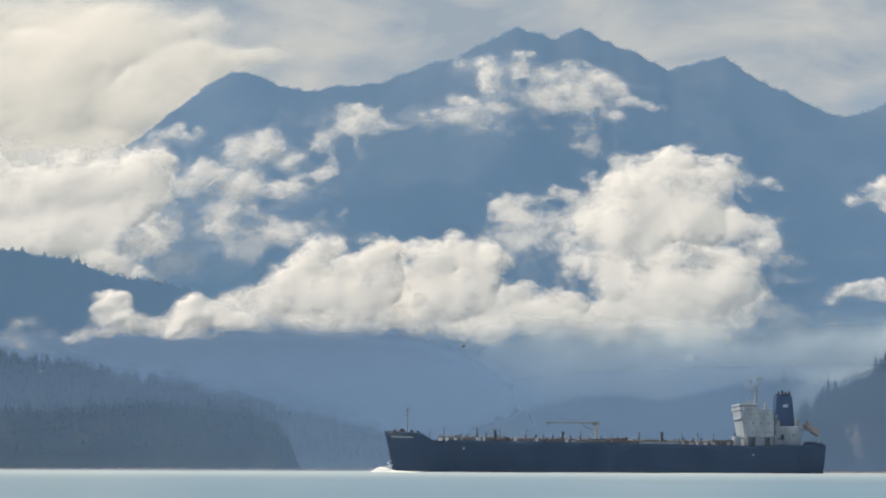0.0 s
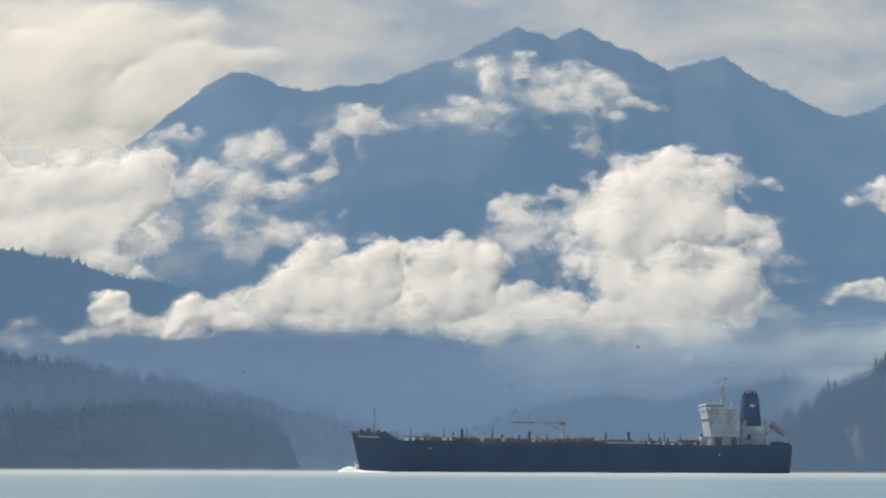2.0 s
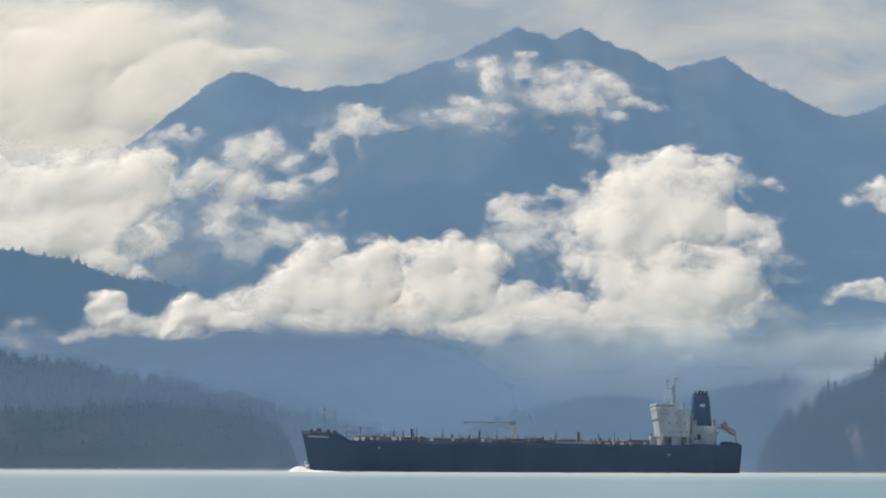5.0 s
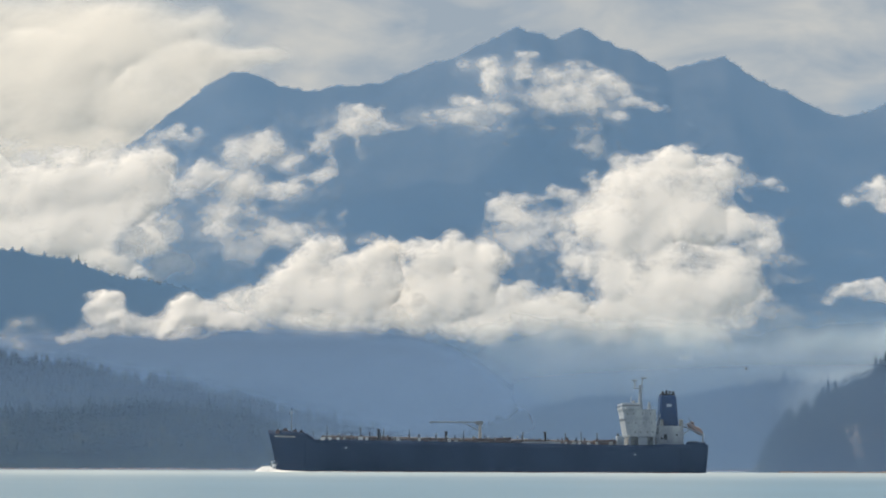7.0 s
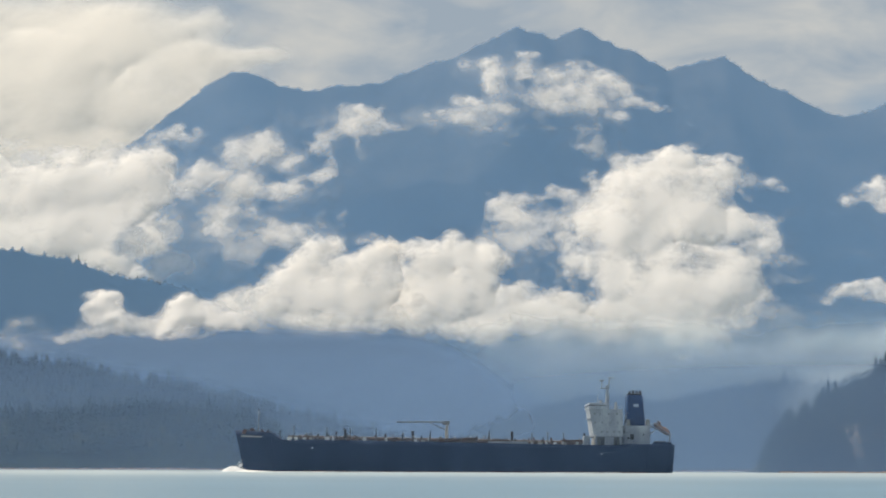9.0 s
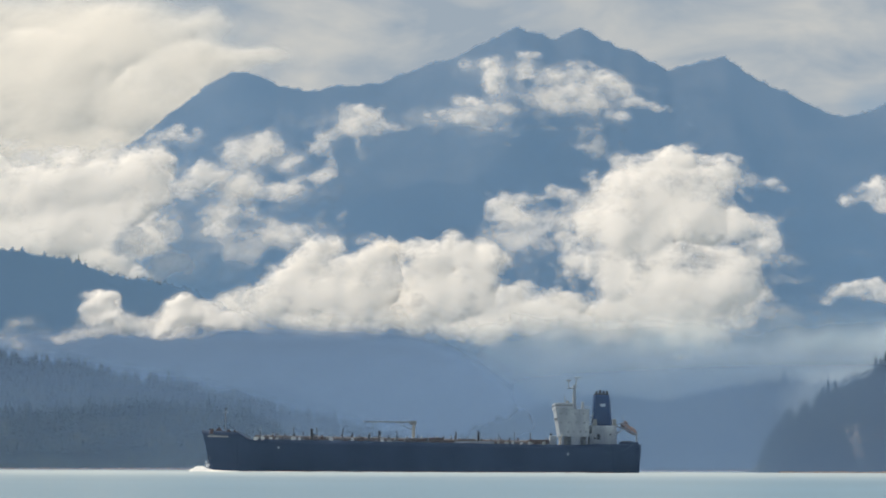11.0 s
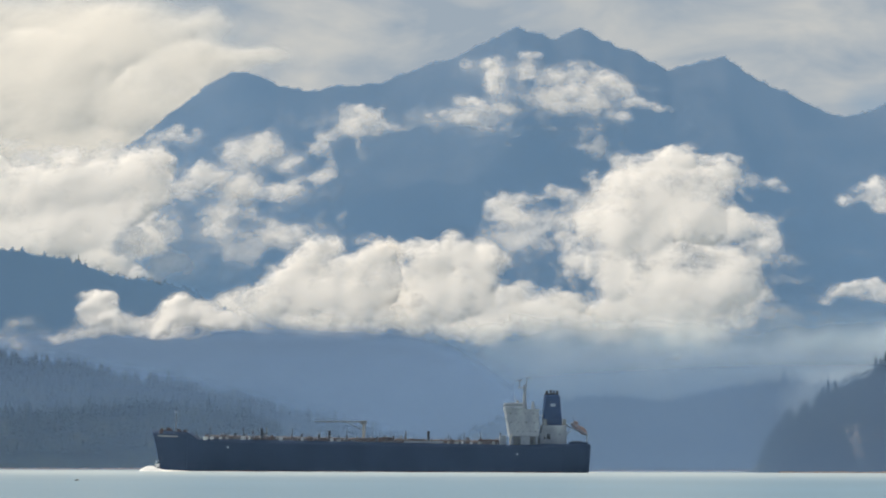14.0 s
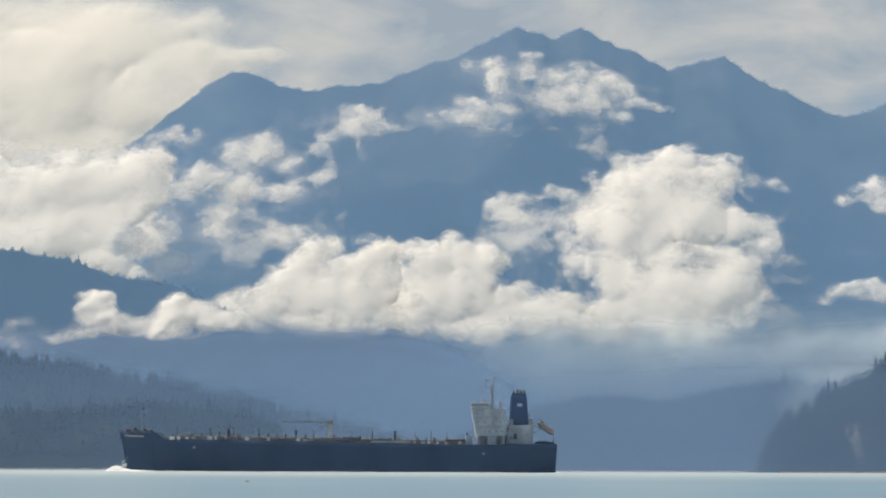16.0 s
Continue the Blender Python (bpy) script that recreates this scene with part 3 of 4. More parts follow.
STRANDS = [(417, 661, 12, 5, .65), (267, 643, 15, 19, .72), (270, 607, 19, 19, .68), (243, 583, 26, 12, .62), (222, 570, 19, 6, .45), (279, 587, 17, 17, .5), (327, 601, 8, 17, .35), (183, 630, 44, 5, .55), (140, 612, 26, 7, .45), (119, 593, 12, 5, .35), (89, 624, 33, 8, .45), (226, 667, 84, 21, .35), (154, 709, 42, 21, .3)]
CLOUDS.append((cloud("thin hanging strands of vapour below the high cloud", STRANDS, 4030, 2.5, 10, 8, 1, M_WISP, "cloud", 0.75), 12, -2))
SADDLE = [(-182, 653, 19, 15, .68), (-141, 656, 21, 15, .7), (-150, 632, 36, 12, .75), (-98, 626, 31, 9, .6), (-65, 630, 16, 8, .5), (-197, 625, 19, 16, .52), (-216, 602, 14, 10, .45), (-152, 600, 8, 16, .58), (-147, 567, 9, 14, .42), (-130, 646, 15, 19, .6), (-170, 614, 31, 14, .4)]
CLOUDS.append((cloud("thin shreds of cloud on the slope", SADDLE, 3980, 2.5, 11, 8, 2, M_SHRED, "cloud", 0.75), 4, -2))
TUFTS = [(-502, 596, 25, 13, .58), (-483, 612, 13, 12, .62), (-461, 595, 20, 7, .52), (-442, 610, 9, 13, .58), (-519, 571, 25, 15, .6), (-543, 556, 30, 10, .5)]
CLOUDS.append((cloud("small torn tufts of vapour at the mountain's shoulder", TUFTS, 3900, 2.5, 12, 8, 2, M_SHRED, "cloud", 0.75), -3, -4))
TORN = [(-460, 516, 40, 16, .85), (-435, 525, 20, 14, .85), (-478, 497, 25, 15, .7), (-395, 525, 35, 18, .75), (-354, 583, 39, 25, .85), (-324, 601, 25, 18, .8), (-367, 560, 31, 20, .8), (-302, 583, 15, 15, .5), (-386, 486, 35, 25, .75), (-413, 453, 28, 22, .8), (-358, 503, 30, 25, .7), (-363, 442, 40, 24, .62), (-389, 404, 39, 20, .42), (-339, 393, 39, 20, .58), (-309, 415, 40, 18, .6), (-269, 409, 40, 18, .6), (-250, 426, 25, 10, .5), (-208, 441, 25, 12, .6), (-179, 446, 12, 10, .6), (-346, 356, 21, 15, .28)]
CLOUDS.append((cloud("torn cream cloud on the mountainside", TORN, 3880, 2.5, 13, 9, 2, M_SHRED, "cloud", 0.75), -3, -6))
RINGLET = [(-228, 570, 22, 9, .75), (-258, 556, 20, 9, .62), (-282, 539, 18, 8, .55), (-201, 550, 9, 17, .65), (-211, 527, 18, 10, .7), (-241, 515, 22, 10, .7), (-270, 500, 25, 13, .7), (-244, 493, 30, 9, .6), (-294, 483, 25, 10, .5), (-324, 488, 20, 20, .48), (-244, 583, 41, 6, .38), (-214, 585, 12, 11, .48)]
CLOUDS.append((cloud("curling strand of cream cloud on the mountainside", RINGLET, 3885, 2.5, 14, 7, 2, M_SHRED, "cloud", 0.75), -3, -6))
BANK = [(-699, 466, 77, 56, 1), (-624, 477, 68, 46, 1), (-567, 488, 53, 41, 1), (-521, 510, 32, 31, .92), (-500, 540, 22, 16, .7), (-545, 528, 27, 11, .75), (-733, 381, 66, 47, 1), (-650, 397, 67, 48, 1), (-576, 408, 52, 40, .95), (-529, 450, 40, 34, .92), (-485, 467, 17, 27, .66), (-502, 387, 31, 23, .6), (-584, 361, 47, 24, .85), (-543, 336, 22, 22, .78), (-502, 318, 19, 6, .72), (-797, 471, 68, 68, 1), (-508, 483, 35, 31, .88), (-467, 387, 28, 24, .35)]
CLOUDS.append((cloud("large bright cream cloud bank beside the mountain", BANK, 3720, 4.0, 15, 11, 2, M_CLOUD, "cloud", 0.75), -4, 0))
EDGE = [(732, 480, 28, 13, .6), (758, 490, 20, 13, .62), (781, 502, 16, 20, .7), (710, 471, 18, 9, .45), (768, 458, 20, 14, .42), (801, 480, 26, 30, .8)]
CLOUDS.append((cloud("small cloud at the mountainside", EDGE, 3840, 2.5, 16, 8, 2, M_SHRED, "cloud", 0.75), -16, 0))
HILLCAP = [(666, 295, 21, 8, .62), (686, 305, 15, 9, .68), (645, 285, 13, 8, .48), (712, 289, 24, 12, .62), (743, 295, 21, 17, .75), (614, 263, 21, 7, .7), (594, 253, 13, 6, .5), (632, 245, 17, 7, .32), (725, 310, 19, 8, .52), (770, 301, 19, 19, .8)]
CLOUDS.append((cloud("thin low cloud over the wooded hill", HILLCAP, 3650, 2.5, 17, 8, 2, M_SHRED, "cloud", 0.75), -10, 0))
TOWER = [(-902, 818, 182, 133, 1), (-723, 934, 148, 74, .85), (-643, 777, 108, 72, .95), (-853, 667, 177, 65, 1), (-514, 972, 75, 25, .5), (-435, 877, 122, 22, .6), (-566, 848, 85, 61, .88), (-871, 1008, 138, 44, .7), (-1056, 804, 145, 193, 1), (-892, 904, 86, 61, .9)]
CLOUDS.append((cloud("towering pale cloud behind the mountains", TOWER, 4640, 9.0, 18, 26, 2, M_STRATUS, "cloud", 0.75), 0, 0))
GAUZE = [(-388, 493, 111, 81, .42), (-283, 427, 100, 45, .42), (-171, 627, 83, 29, .36), (-492, 426, 50, 60, .36), (-239, 539, 61, 41, .36), (-490, 596, 52, 31, .36), (-339, 384, 69, 35, .32)]
CLOUDS.append((cloud("thin torn veil of vapour on the mountainside", GAUZE, 3895, 3.5, 30, 14, 1, M_VEIL, "cloud", 0.75), -3, -5))
GOSSAMER = [(238, 691, 127, 48, .45), (68, 660, 94, 29, .42), (112, 740, 64, 37, .36), (276, 613, 52, 42, .34), (-26, 646, 63, 21, .34)]
CLOUDS.append((cloud("thin torn veil of vapour below the summit", GOSSAMER, 4045, 3.5, 31, 15, 1, M_VEIL, "cloud", 0.75), 12, -2))
SKIRT = [(-223, 231, 101, 20, .55), (-131, 225, 55, 22, .5), (33, 226, 110, 20, .5), (162, 226, 101, 20, .5), (344, 217, 137, 24, .6), (446, 222, 55, 31, .5), (515, 266, 65, 28, .4), (158, 381, 76, 52, .4), (524, 382, 52, 52, .36), (-59, 289, 37, 37, .4), (-352, 229, 55, 15, .4)]
CLOUDS.append((cloud("thin grey vapour trailing under the row of cumulus", SKIRT, 3640, 3.5, 32, 11, 1, M_VEIL, "cloud", 0.75), -4, -1))
DRAPE = [(648, 440, 58, 14, .24), (602, 315, 57, 28, .36), (663, 346, 57, 29, .26), (-423, 342, 57, 29, .34), (-481, 352, 38, 38, .4)]
CLOUDS.append((cloud("faint hanging vapour against the mountainside", DRAPE, 3700, 4.0, 33, 15, 1, M_VEIL, "cloud", 0.75), -5, 0))
VALLEY = [(172, 133, 109, 36, .6), (325, 130, 145, 35, .72), (470, 135, 131, 35, .78), (534, 108, 80, 26, .8), (594, 134, 87, 41, .8)]
CLOUDS.append((cloud("pale mist lying in the valley", VALLEY, 2830, 8.0, 20, 15, 1, M_MIST, "mist", 0.3), -4, 0))
GAP = [(284, 58, 10, 10, .34), (296, 70, 11, 5, .42), (309, 73, 16, 4, .4), (272, 45, 10, 10, .22), (325, 75, 16, 5, .3)]
CLOUDS.append((cloud("pale mist in the gap between the hills", GAP, 1700, 2.0, 21, 3, 1, M_MIST, "mist", 0.75), -2, 0))
LOW = [(-502, 172, 20, 10, .36), (-475, 165, 15, 9, .4), (-450, 155, 15, 6, .42), (-511, 148, 27, 9, .38), (-454, 138, 28, 6, .32), (-427, 161, 20, 7, .38), (-529, 162, 20, 11, .28)]
CLOUDS.append((cloud("pale mist over the shore trees", LOW, 2640, 2.5, 22, 5, 1, M_WISP, "mist", 0.75), -6, 0))
PUFF = [(294, 136, 9, 3, .42), (326, 132, 18, 5, .5), (338, 150, 14, 10, .5), (334, 161, 14, 7, .5)]
CLOUDS.append((cloud("faint shreds of cloud low over the valley", PUFF, 2700, 2.5, 23, 4, 1, M_WISP, "cloud", 0.75), -20, 0))


# ---- the tanker ----
M_HULL = material("hull_paint", (0.022, 0.042, 0.088), 0.7, 0, 0.2, 0.12, 0.01, (0.03, 0.052, 0.1), (1, 1, 0.35), 0.15)
M_BOOT = material("antifouling_red", (0.14, 0.04, 0.035), 0.7, 0, 0.3, 0.3)
# white paint dimmed and blued: the haze is put into its colour
M_WHITE = material("ship_white_hazed", (0.28, 0.33, 0.385), 0.6, 0, 0.22, 0.25, 0, (0.38, 0.425, 0.475), (1, 1, 0.3))
M_LOCKER = material("locker_white", (0.74, 0.75, 0.75), 0.55, 0, 0.2, 0.6)
M_CREAM = material("stained_cream", (0.42, 0.42, 0.39), 0.6, 0, 0.2, 0.5)
M_FUNNEL = material("funnel_blue", (0.012, 0.044, 0.125), 0.4, 0, 0.2, 0.3)
M_BLACK = material("soot_black", (0.015, 0.015, 0.017), 0.7, 0, 0.3, 0.8)
M_GLASS = material("dark_window", (0.02, 0.025, 0.03), 0.12, 0, 0.2, 1.0)
M_RUST = material("deck_red_brown", (0.085, 0.055, 0.05), 0.8, 0, 0.35, 0.4, 0, (0.13, 0.085, 0.075))
M_POST = material("weathered_post_grey", (0.11, 0.12, 0.125), 0.7, 0, 0.3, 0.5)
# grey panes, paler than the dark window glass
M_PANE = material("pale_grey_pane", (0.17, 0.19, 0.215), 0.25, 0, 0.2, 1.0)
M_EMBLEM = material("emblem_pale_blue", (0.33, 0.4, 0.5), 0.6, 0, 0.1, 0.8)
M_GREY = material("deck_grey", (0.22, 0.23, 0.23), 0.7, 0, 0.25, 0.4)
M_ORANGE = material("lifeboat_orange", (0.27, 0.17, 0.145), 0.45, 0, 0.12, 0.8)
M_FOAM = material("sea_foam", (0.86, 0.86, 0.84), 0.9, 0, 0.08, 0.6, 0.15, (0.92, 0.92, 0.9))


def deck_z(s):
    """The height of the hull's upper edge along its length, 0 at the bow."""
    return float(np.interp(s, [0, 0.085, 0.105, 0.8, 0.872, 0.885, 1.0], [17.0, 15.9, 13.0, 11.0, 11.0, 11.6, 11.5]))


def hull_mesh():
    stations = [0, 0.004, 0.01, 0.02, 0.035, 0.05, 0.068, 0.085, 0.095, 0.105, 0.13, 0.16, 0.2, 0.26, 0.35, 0.45, 0.55, 0.65, 0.75, 0.8, 0.84, 0.872, 0.885, 0.93, 0.97, 0.99, 1.0]
    levels = 9
    rings = []
    for s in stations:
        top, ring = deck_z(s), []
        for j in range(levels):
            f = j / (levels - 1)
            z = -2.5 + (top + 2.5) * f
            q = max(0.0, min(1.0, z / 17.0))
            bow, stern = -86.6 - 3.4 * q ** 1.3, 89.2 + 0.8 * q
            x = bow + s * (stern - bow)
            reach = (x - bow) / (34 + 22 * (1 - q))
            half = 16.0 * min(1.0, max(0.02, reach) ** (0.5 + 0.3 * (1 - q)))
            aft = max(0.0, (s - 0.84) / 0.16)
            half *= 1 - aft ** 2 * (0.12 + 0.35 * (1 - q) ** 2)
            ring.append((x, half, z))
        rings.append(ring)
    bm = bmesh.new()
    grid = {}
    for side in (-1, 1):
        for i, ring in enumerate(rings):
            for j, (x, y, z) in enumerate(ring):
                grid[side, i, j] = bm.verts.new((x, side * y, z))
    n = len(rings)
    for i in range(n - 1):
        for j in range(levels - 1):
            a = [grid[-1, i, j], grid[-1, i + 1, j], grid[-1, i + 1, j + 1], grid[-1, i, j + 1]]
            b = [grid[1, i, j], grid[1, i, j + 1], grid[1, i + 1, j + 1], grid[1, i + 1, j]]
            for f in (a, b):
                bm.faces.new(f).smooth = True
        bm.faces.new([grid[-1, i, levels - 1], grid[-1, i + 1, levels - 1], grid[1, i + 1, levels - 1], grid[1, i, levels - 1]])
    for j in range(levels - 1):
        bm.faces.new([grid[-1, n - 1, j], grid[1, n - 1, j], grid[1, n - 1, j + 1], grid[-1, n - 1, j + 1]])
        bm.faces.new([grid[1, 0, j], grid[-1, 0, j], grid[-1, 0, j + 1], grid[1, 0, j + 1]])
    return bm


def along(x):
    return deck_z((x + 90) / 180)


def build_tanker():
    ship = tagged(new("tanker_ship"), "long dark blue oil tanker with white superstructure, under way", "ship")
    hull = part("hull", hull_mesh(), M_HULL, ship, "dark blue-black steel hull with a raised bow")
    part("boot_top", box(-58, 78, -16.05, -15.9, -0.5, 0.3), M_BOOT, hull, "dull red paint at the waterline")
    # name on the bow as a plain pale bar
    part("name_bar", box(-1.0, 9.5, -0.05, 0.05, -0.28, 0.28, bevel=0.02), M_GREY, hull, "pale bar of lettering").matrix_basis = pose(-86.0, -8.1, 14.4, 8, 2, -32)
    part("draught_mark", box(-57.6, -57.0, -16.06, -15.9, 9.3, 10.1), M_WHITE, hull)
    part("draught_mark", box(59.5, 60.1, -16.06, -15.98, 7.0, 7.8), M_WHITE, hull)
    for x in (-74, -20, 40, 78):
        part("fender_strake", box(x, x + 0.35, -16.1, -15.95, 1.2, along(x) - 1.0), M_HULL, hull)
    rim = bmesh.new()
    for i in range(30):
        s0, s1 = i / 30, (i + 1) / 30
        if 0.1 < s0 < 0.87:
            add_rod(rim, (-90 + 180 * s0, -15.9, deck_z(s0) + 0.05), (-90 + 180 * s1, -15.9, deck_z(s1) + 0.05), 0.14, None, 6)
    part("deck_edge", rim, M_HULL, hull)
    # bow gear
    mast = part("foremast", rod((-80.4, 0, 15.4), (-80.4, 0, 25.4), 0.22, 0.14), M_GREY, ship, "slim grey foremast with crossbar")
    part("crossbar", rod((-81.6, 0, 24.3), (-79.2, 0, 24.3), 0.14), M_GREY, mast)
    part("lantern", rod((-80.4, 0, 25.3), (-80.4, 0, 26.1), 0.3), M_BLACK, mast)
    for x, w, h in ((-85.5, 2.2, 1.5), (-82.6, 2.6, 1.9), (-78.6, 2.0, 1.3), (-76.0, 1.4, 1.0)):
        drum = bmesh.new()
        add_box(drum, x - w / 2, x + w / 2, -5.5, -3.0, 15.4, 15.9 + h * 0.5, bevel=0.15)
        add_rod(drum, (x, -6.2, 16.1 + h * 0.4), (x, -2.6, 16.1 + h * 0.4), h * 0.5, None, 12)
        part("windlass", drum, M_RUST, ship, "red-brown mooring windlass")
    # pipes and deck gear
    for y, r, z, m in ((-5.0, 0.42, 1.0, M_RUST), (-3.6, 0.35, 1.5, M_RUST), (-2.0, 0.5, 1.0, M_GREY), (0.5, 0.42, 1.6, M_GREY), (2.5, 0.42, 1.2, M_GREY)):
        part("cargo_pipe", rod((-68, y, along(-68) + z), (52, y, along(52) + z), r), m, ship)
    rng = random.Random(4)
    for i in range(31):
        x = -67 + 3.85 * i + rng.uniform(-0.5, 0.5)
        z = along(x)
        st = bmesh.new()
        for yy in (-7.5, -1.0):
            add_box(st, x - 0.22, x + 0.22, yy - 0.22, yy + 0.22, z - 0.2, z + rng.uniform(1.4, 3.2))
        add_box(st, x - 0.25, x + 0.25, -7.6, 3.4, z + 0.9, z + 1.15)
        part("pipe_support", st, rng.choice((M_BLACK, M_POST, M_RUST)), ship)
    # the row of pale lockers and drip trays along the near edge of the deck
    for i in range(40):
        x = -67.5 + 3.0 * i + rng.uniform(-0.5, 0.5)
        w, z = rng.uniform(0.8, 1.9), along(x)
        if not -8 < x < 31 and rng.random() < 0.85:
            locker = part("deck_locker", box(x, x + w, -12.6, -11.4, z - 0.2, z + rng.uniform(0.9, 1.6), bevel=0.08), rng.choice((M_LOCKER, M_LOCKER, M_CREAM, M_RUST)), ship)
            part("lid", box(x - 0.1, x + w + 0.1, -12.7, -11.3, locker.dimensions.z + z - 0.2, locker.dimensions.z + z - 0.08), M_GREY, locker)
    for x in (-60.5, -40.0, -24.0, 5.0, 33.0, 47.5):
        z = along(x)
        hatch = bmesh.new()
        add_rod(hatch, (x, -8.6, z - 0.2), (x, -8.6, z + 1.6), 1.1, None, 14)
        add_rod(hatch, (x, -8.6, z + 1.6), (x, -8.6, z + 1.9), 1.25, 1.0, 14)
        part("tank_hatch", hatch, M_RUST, ship)
    for x, h, r, m in ((-71, 3.2, 0.18, M_POST), (-65.3, 5.2, 0.2, M_POST), (-58, 2.8, 0.2, M_POST), (-51.8, 5.0, 0.22, M_POST), (-48, 3.3, 0.2, M_RUST), (-44.4, 4.6, 0.55, M_BLACK), (-42.3, 5.0, 0.25, M_POST), (-31.7, 4.8, 0.22, M_POST),
                       (-16.7, 4.2, 0.55, M_BLACK), (-9.5, 4.5, 0.2, M_POST), (14.6, 4.6, 0.3, M_POST), (23.8, 4.8, 0.55, M_BLACK), (32.0, 4.4, 0.22, M_POST), (38.5, 4.8, 0.22, M_POST), (45.0, 4.6, 0.22, M_POST), (51.5, 2.8, 0.2, M_POST)):
        z = along(x)
        post = part("vent_post", rod((x, -7.0, z - 0.2), (x, -7.0, z + h), r, r * 0.9), m, ship)
        part("vent_head", rod((x, -7.0, z + h - 0.1), (x, -7.0, z + h + 0.35), r * 1.7, r * 1.3), m, post)
    # valve wheels, stanchions and reels between the pipes
    for i in range(44):
        x, y = -68 + 2.75 * i + rng.uniform(-1, 1), rng.uniform(-10.5, -5.5)
        z, h = along(x), rng.uniform(1.2, 3.3)
        valve = part("valve_post", rod((x, y, z - 0.2), (x, y, z + h), rng.uniform(0.1, 0.26), None, 7), rng.choice((M_POST, M_RUST, M_RUST, M_BLACK)), ship)
        if i % 2:
            part("hand_wheel", rod((x, y - 0.1, z + h), (x, y + 0.1, z + h), 0.42, None, 10), rng.choice((M_RUST, M_CREAM)), valve)
    for x0, x1, h in ((-6, 2.5, 1.9), (3.5, 9, 2.3), (10, 15, 1.6), (15.5, 22, 1.9), (44, 52.6, 2.3)):
        mani = bmesh.new()
        z = along((x0 + x1) / 2)
        add_box(mani, x0, x1, -10.5, 6, z + 0.5, z + h, bevel=0.2)
        for k in range(4):
            xx = x0 + (x1 - x0) * (k + 0.5) / 4
            add_rod(mani, (xx, -13.0, z + h * 0.6), (xx, -9.5, z + h * 0.6), 0.35)
            add_rod(mani, (xx, -12.5, z - 0.2), (xx, -12.5, z + h * 0.6), 0.2)
        part("manifold", mani, M_RUST, ship, "red-brown cargo manifold")
    part("walkway_screen", box(14.0, 30.0, -14.2, -14.0, along(22) + 0.1, along(22) + 1.0, bevel=0.03), M_WHITE, ship, "long white screen on deck")
    rail = bmesh.new()
    for i in range(40):
        x = -69 + 3.1 * i
        add_rod(rail, (x, -15.6, along(x) - 0.1), (x, -15.6, along(x) + 1.1), 0.05, None, 5)
        if i:
            for k in (0.55, 1.1):
                add_rod(rail, (x - 3.1, -15.6, along(x - 3.1) + k), (x, -15.6, along(x) + k), 0.045, None, 5)
    part("railing", rail, M_GREY, ship)
    # hose crane
    crane = part("hose_crane", rod((-2.8, -3, along(-2.8) - 0.2), (-2.8, -3, 20.6), 0.75, 0.6), M_CREAM, ship, "cream hose crane amidships")
    jib = bmesh.new()
    add_box(jib, -23.5, -2.0, -3.35, -2.65, 20.25, 20.75, bevel=0.08)
    add_box(jib, -4.5, -1.6, -3.6, -2.4, 19.4, 20.9, bevel=0.1)
    add_rod(jib, (-2.8, -3, 17.0), (-10.0, -3, 20.3), 0.16)
    part("jib", jib, M_GREY, crane)
    part("hook_line", rod((-22.5, -3, 20.3), (-22.5, -3, 18.6), 0.08), M_BLACK, crane)
    # superstructure
    block = box(55.2, 68.8, -12.0, 12.0, 14.6, 25.7, bevel=0.12)
    for v in block.verts:
        # the front of the lower decks stands back
        if v.co.x < 60:
            v.co.x += 1.7 * max(0.0, min(1.0, (21.5 - v.co.z) / 7.0))
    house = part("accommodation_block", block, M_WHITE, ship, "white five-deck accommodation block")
    # grey instead of white: the recess shade is put into the wall's colour
    part("lower_deck_wall", box(57.4, 68.0, -9.6, 9.6, 10.8, 14.7), M_GREY, house, "wall in grey paint for shade behind the main deck's pillars")
    for x in (57.9, 61.8, 64.6, 67.9):
        part("pillar", box(x - 0.45, x + 0.45, -12.0, -11.2, 10.8, 14.7, bevel=0.05), M_WHITE, house)
    part("pillar_wall", box(62.0, 64.4, -11.9, -11.6, 10.8, 14.7), M_WHITE, house)
    # open stair tower on the aft face
    for z in (14.2, 17.2, 20.2, 23.2):
        part("stair_landing", box(68.8, 70.6, -11.0, -7.0, z - 0.1, z + 0.12), M_WHITE, house)
        part("landing_rail", rod((70.5, -11.0, z), (70.5, -11.0, z + 1.2), 0.09, None, 6), M_WHITE, house)
        part("stair_flight", rod((69.0, -10.8, z - 2.9), (70.4, -10.8, z), 0.16, None, 6), M_WHITE, house)
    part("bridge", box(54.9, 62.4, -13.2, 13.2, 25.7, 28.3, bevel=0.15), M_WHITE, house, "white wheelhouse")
    part("bridge_glass", box(54.8, 62.0, -13.26, 13.26, 26.9, 27.6), M_PANE, house, "dark band of bridge windows")
    for s in (-1, 1):
        part("bridge_wing", box(56.0, 59.0, min(s * 13.0, s * 16.0), max(s * 13.0, s * 16.0), 25.6, 26.9, bevel=0.1), M_WHITE, house)
    for x0, z in ((57.6, 14.7), (56.6, 18.4), (55.1, 22.1), (54.9, 25.7)):
        part("deck_ledge", box(x0, 69.1, -12.4, 12.4, z - 0.07, z + 0.07), M_WHITE, house)
    rail = bmesh.new()
    for i in range(5):
        x = 62.6 + 1.55 * i
        add_rod(rail, (x, -12.2, 25.7), (x, -12.2, 26.8), 0.06, None, 5)
    add_rod(rail, (62.6, -12.2, 26.8), (68.8, -12.2, 26.8), 0.06, None, 5)
    part("roof_rail", rail, M_WHITE, house)
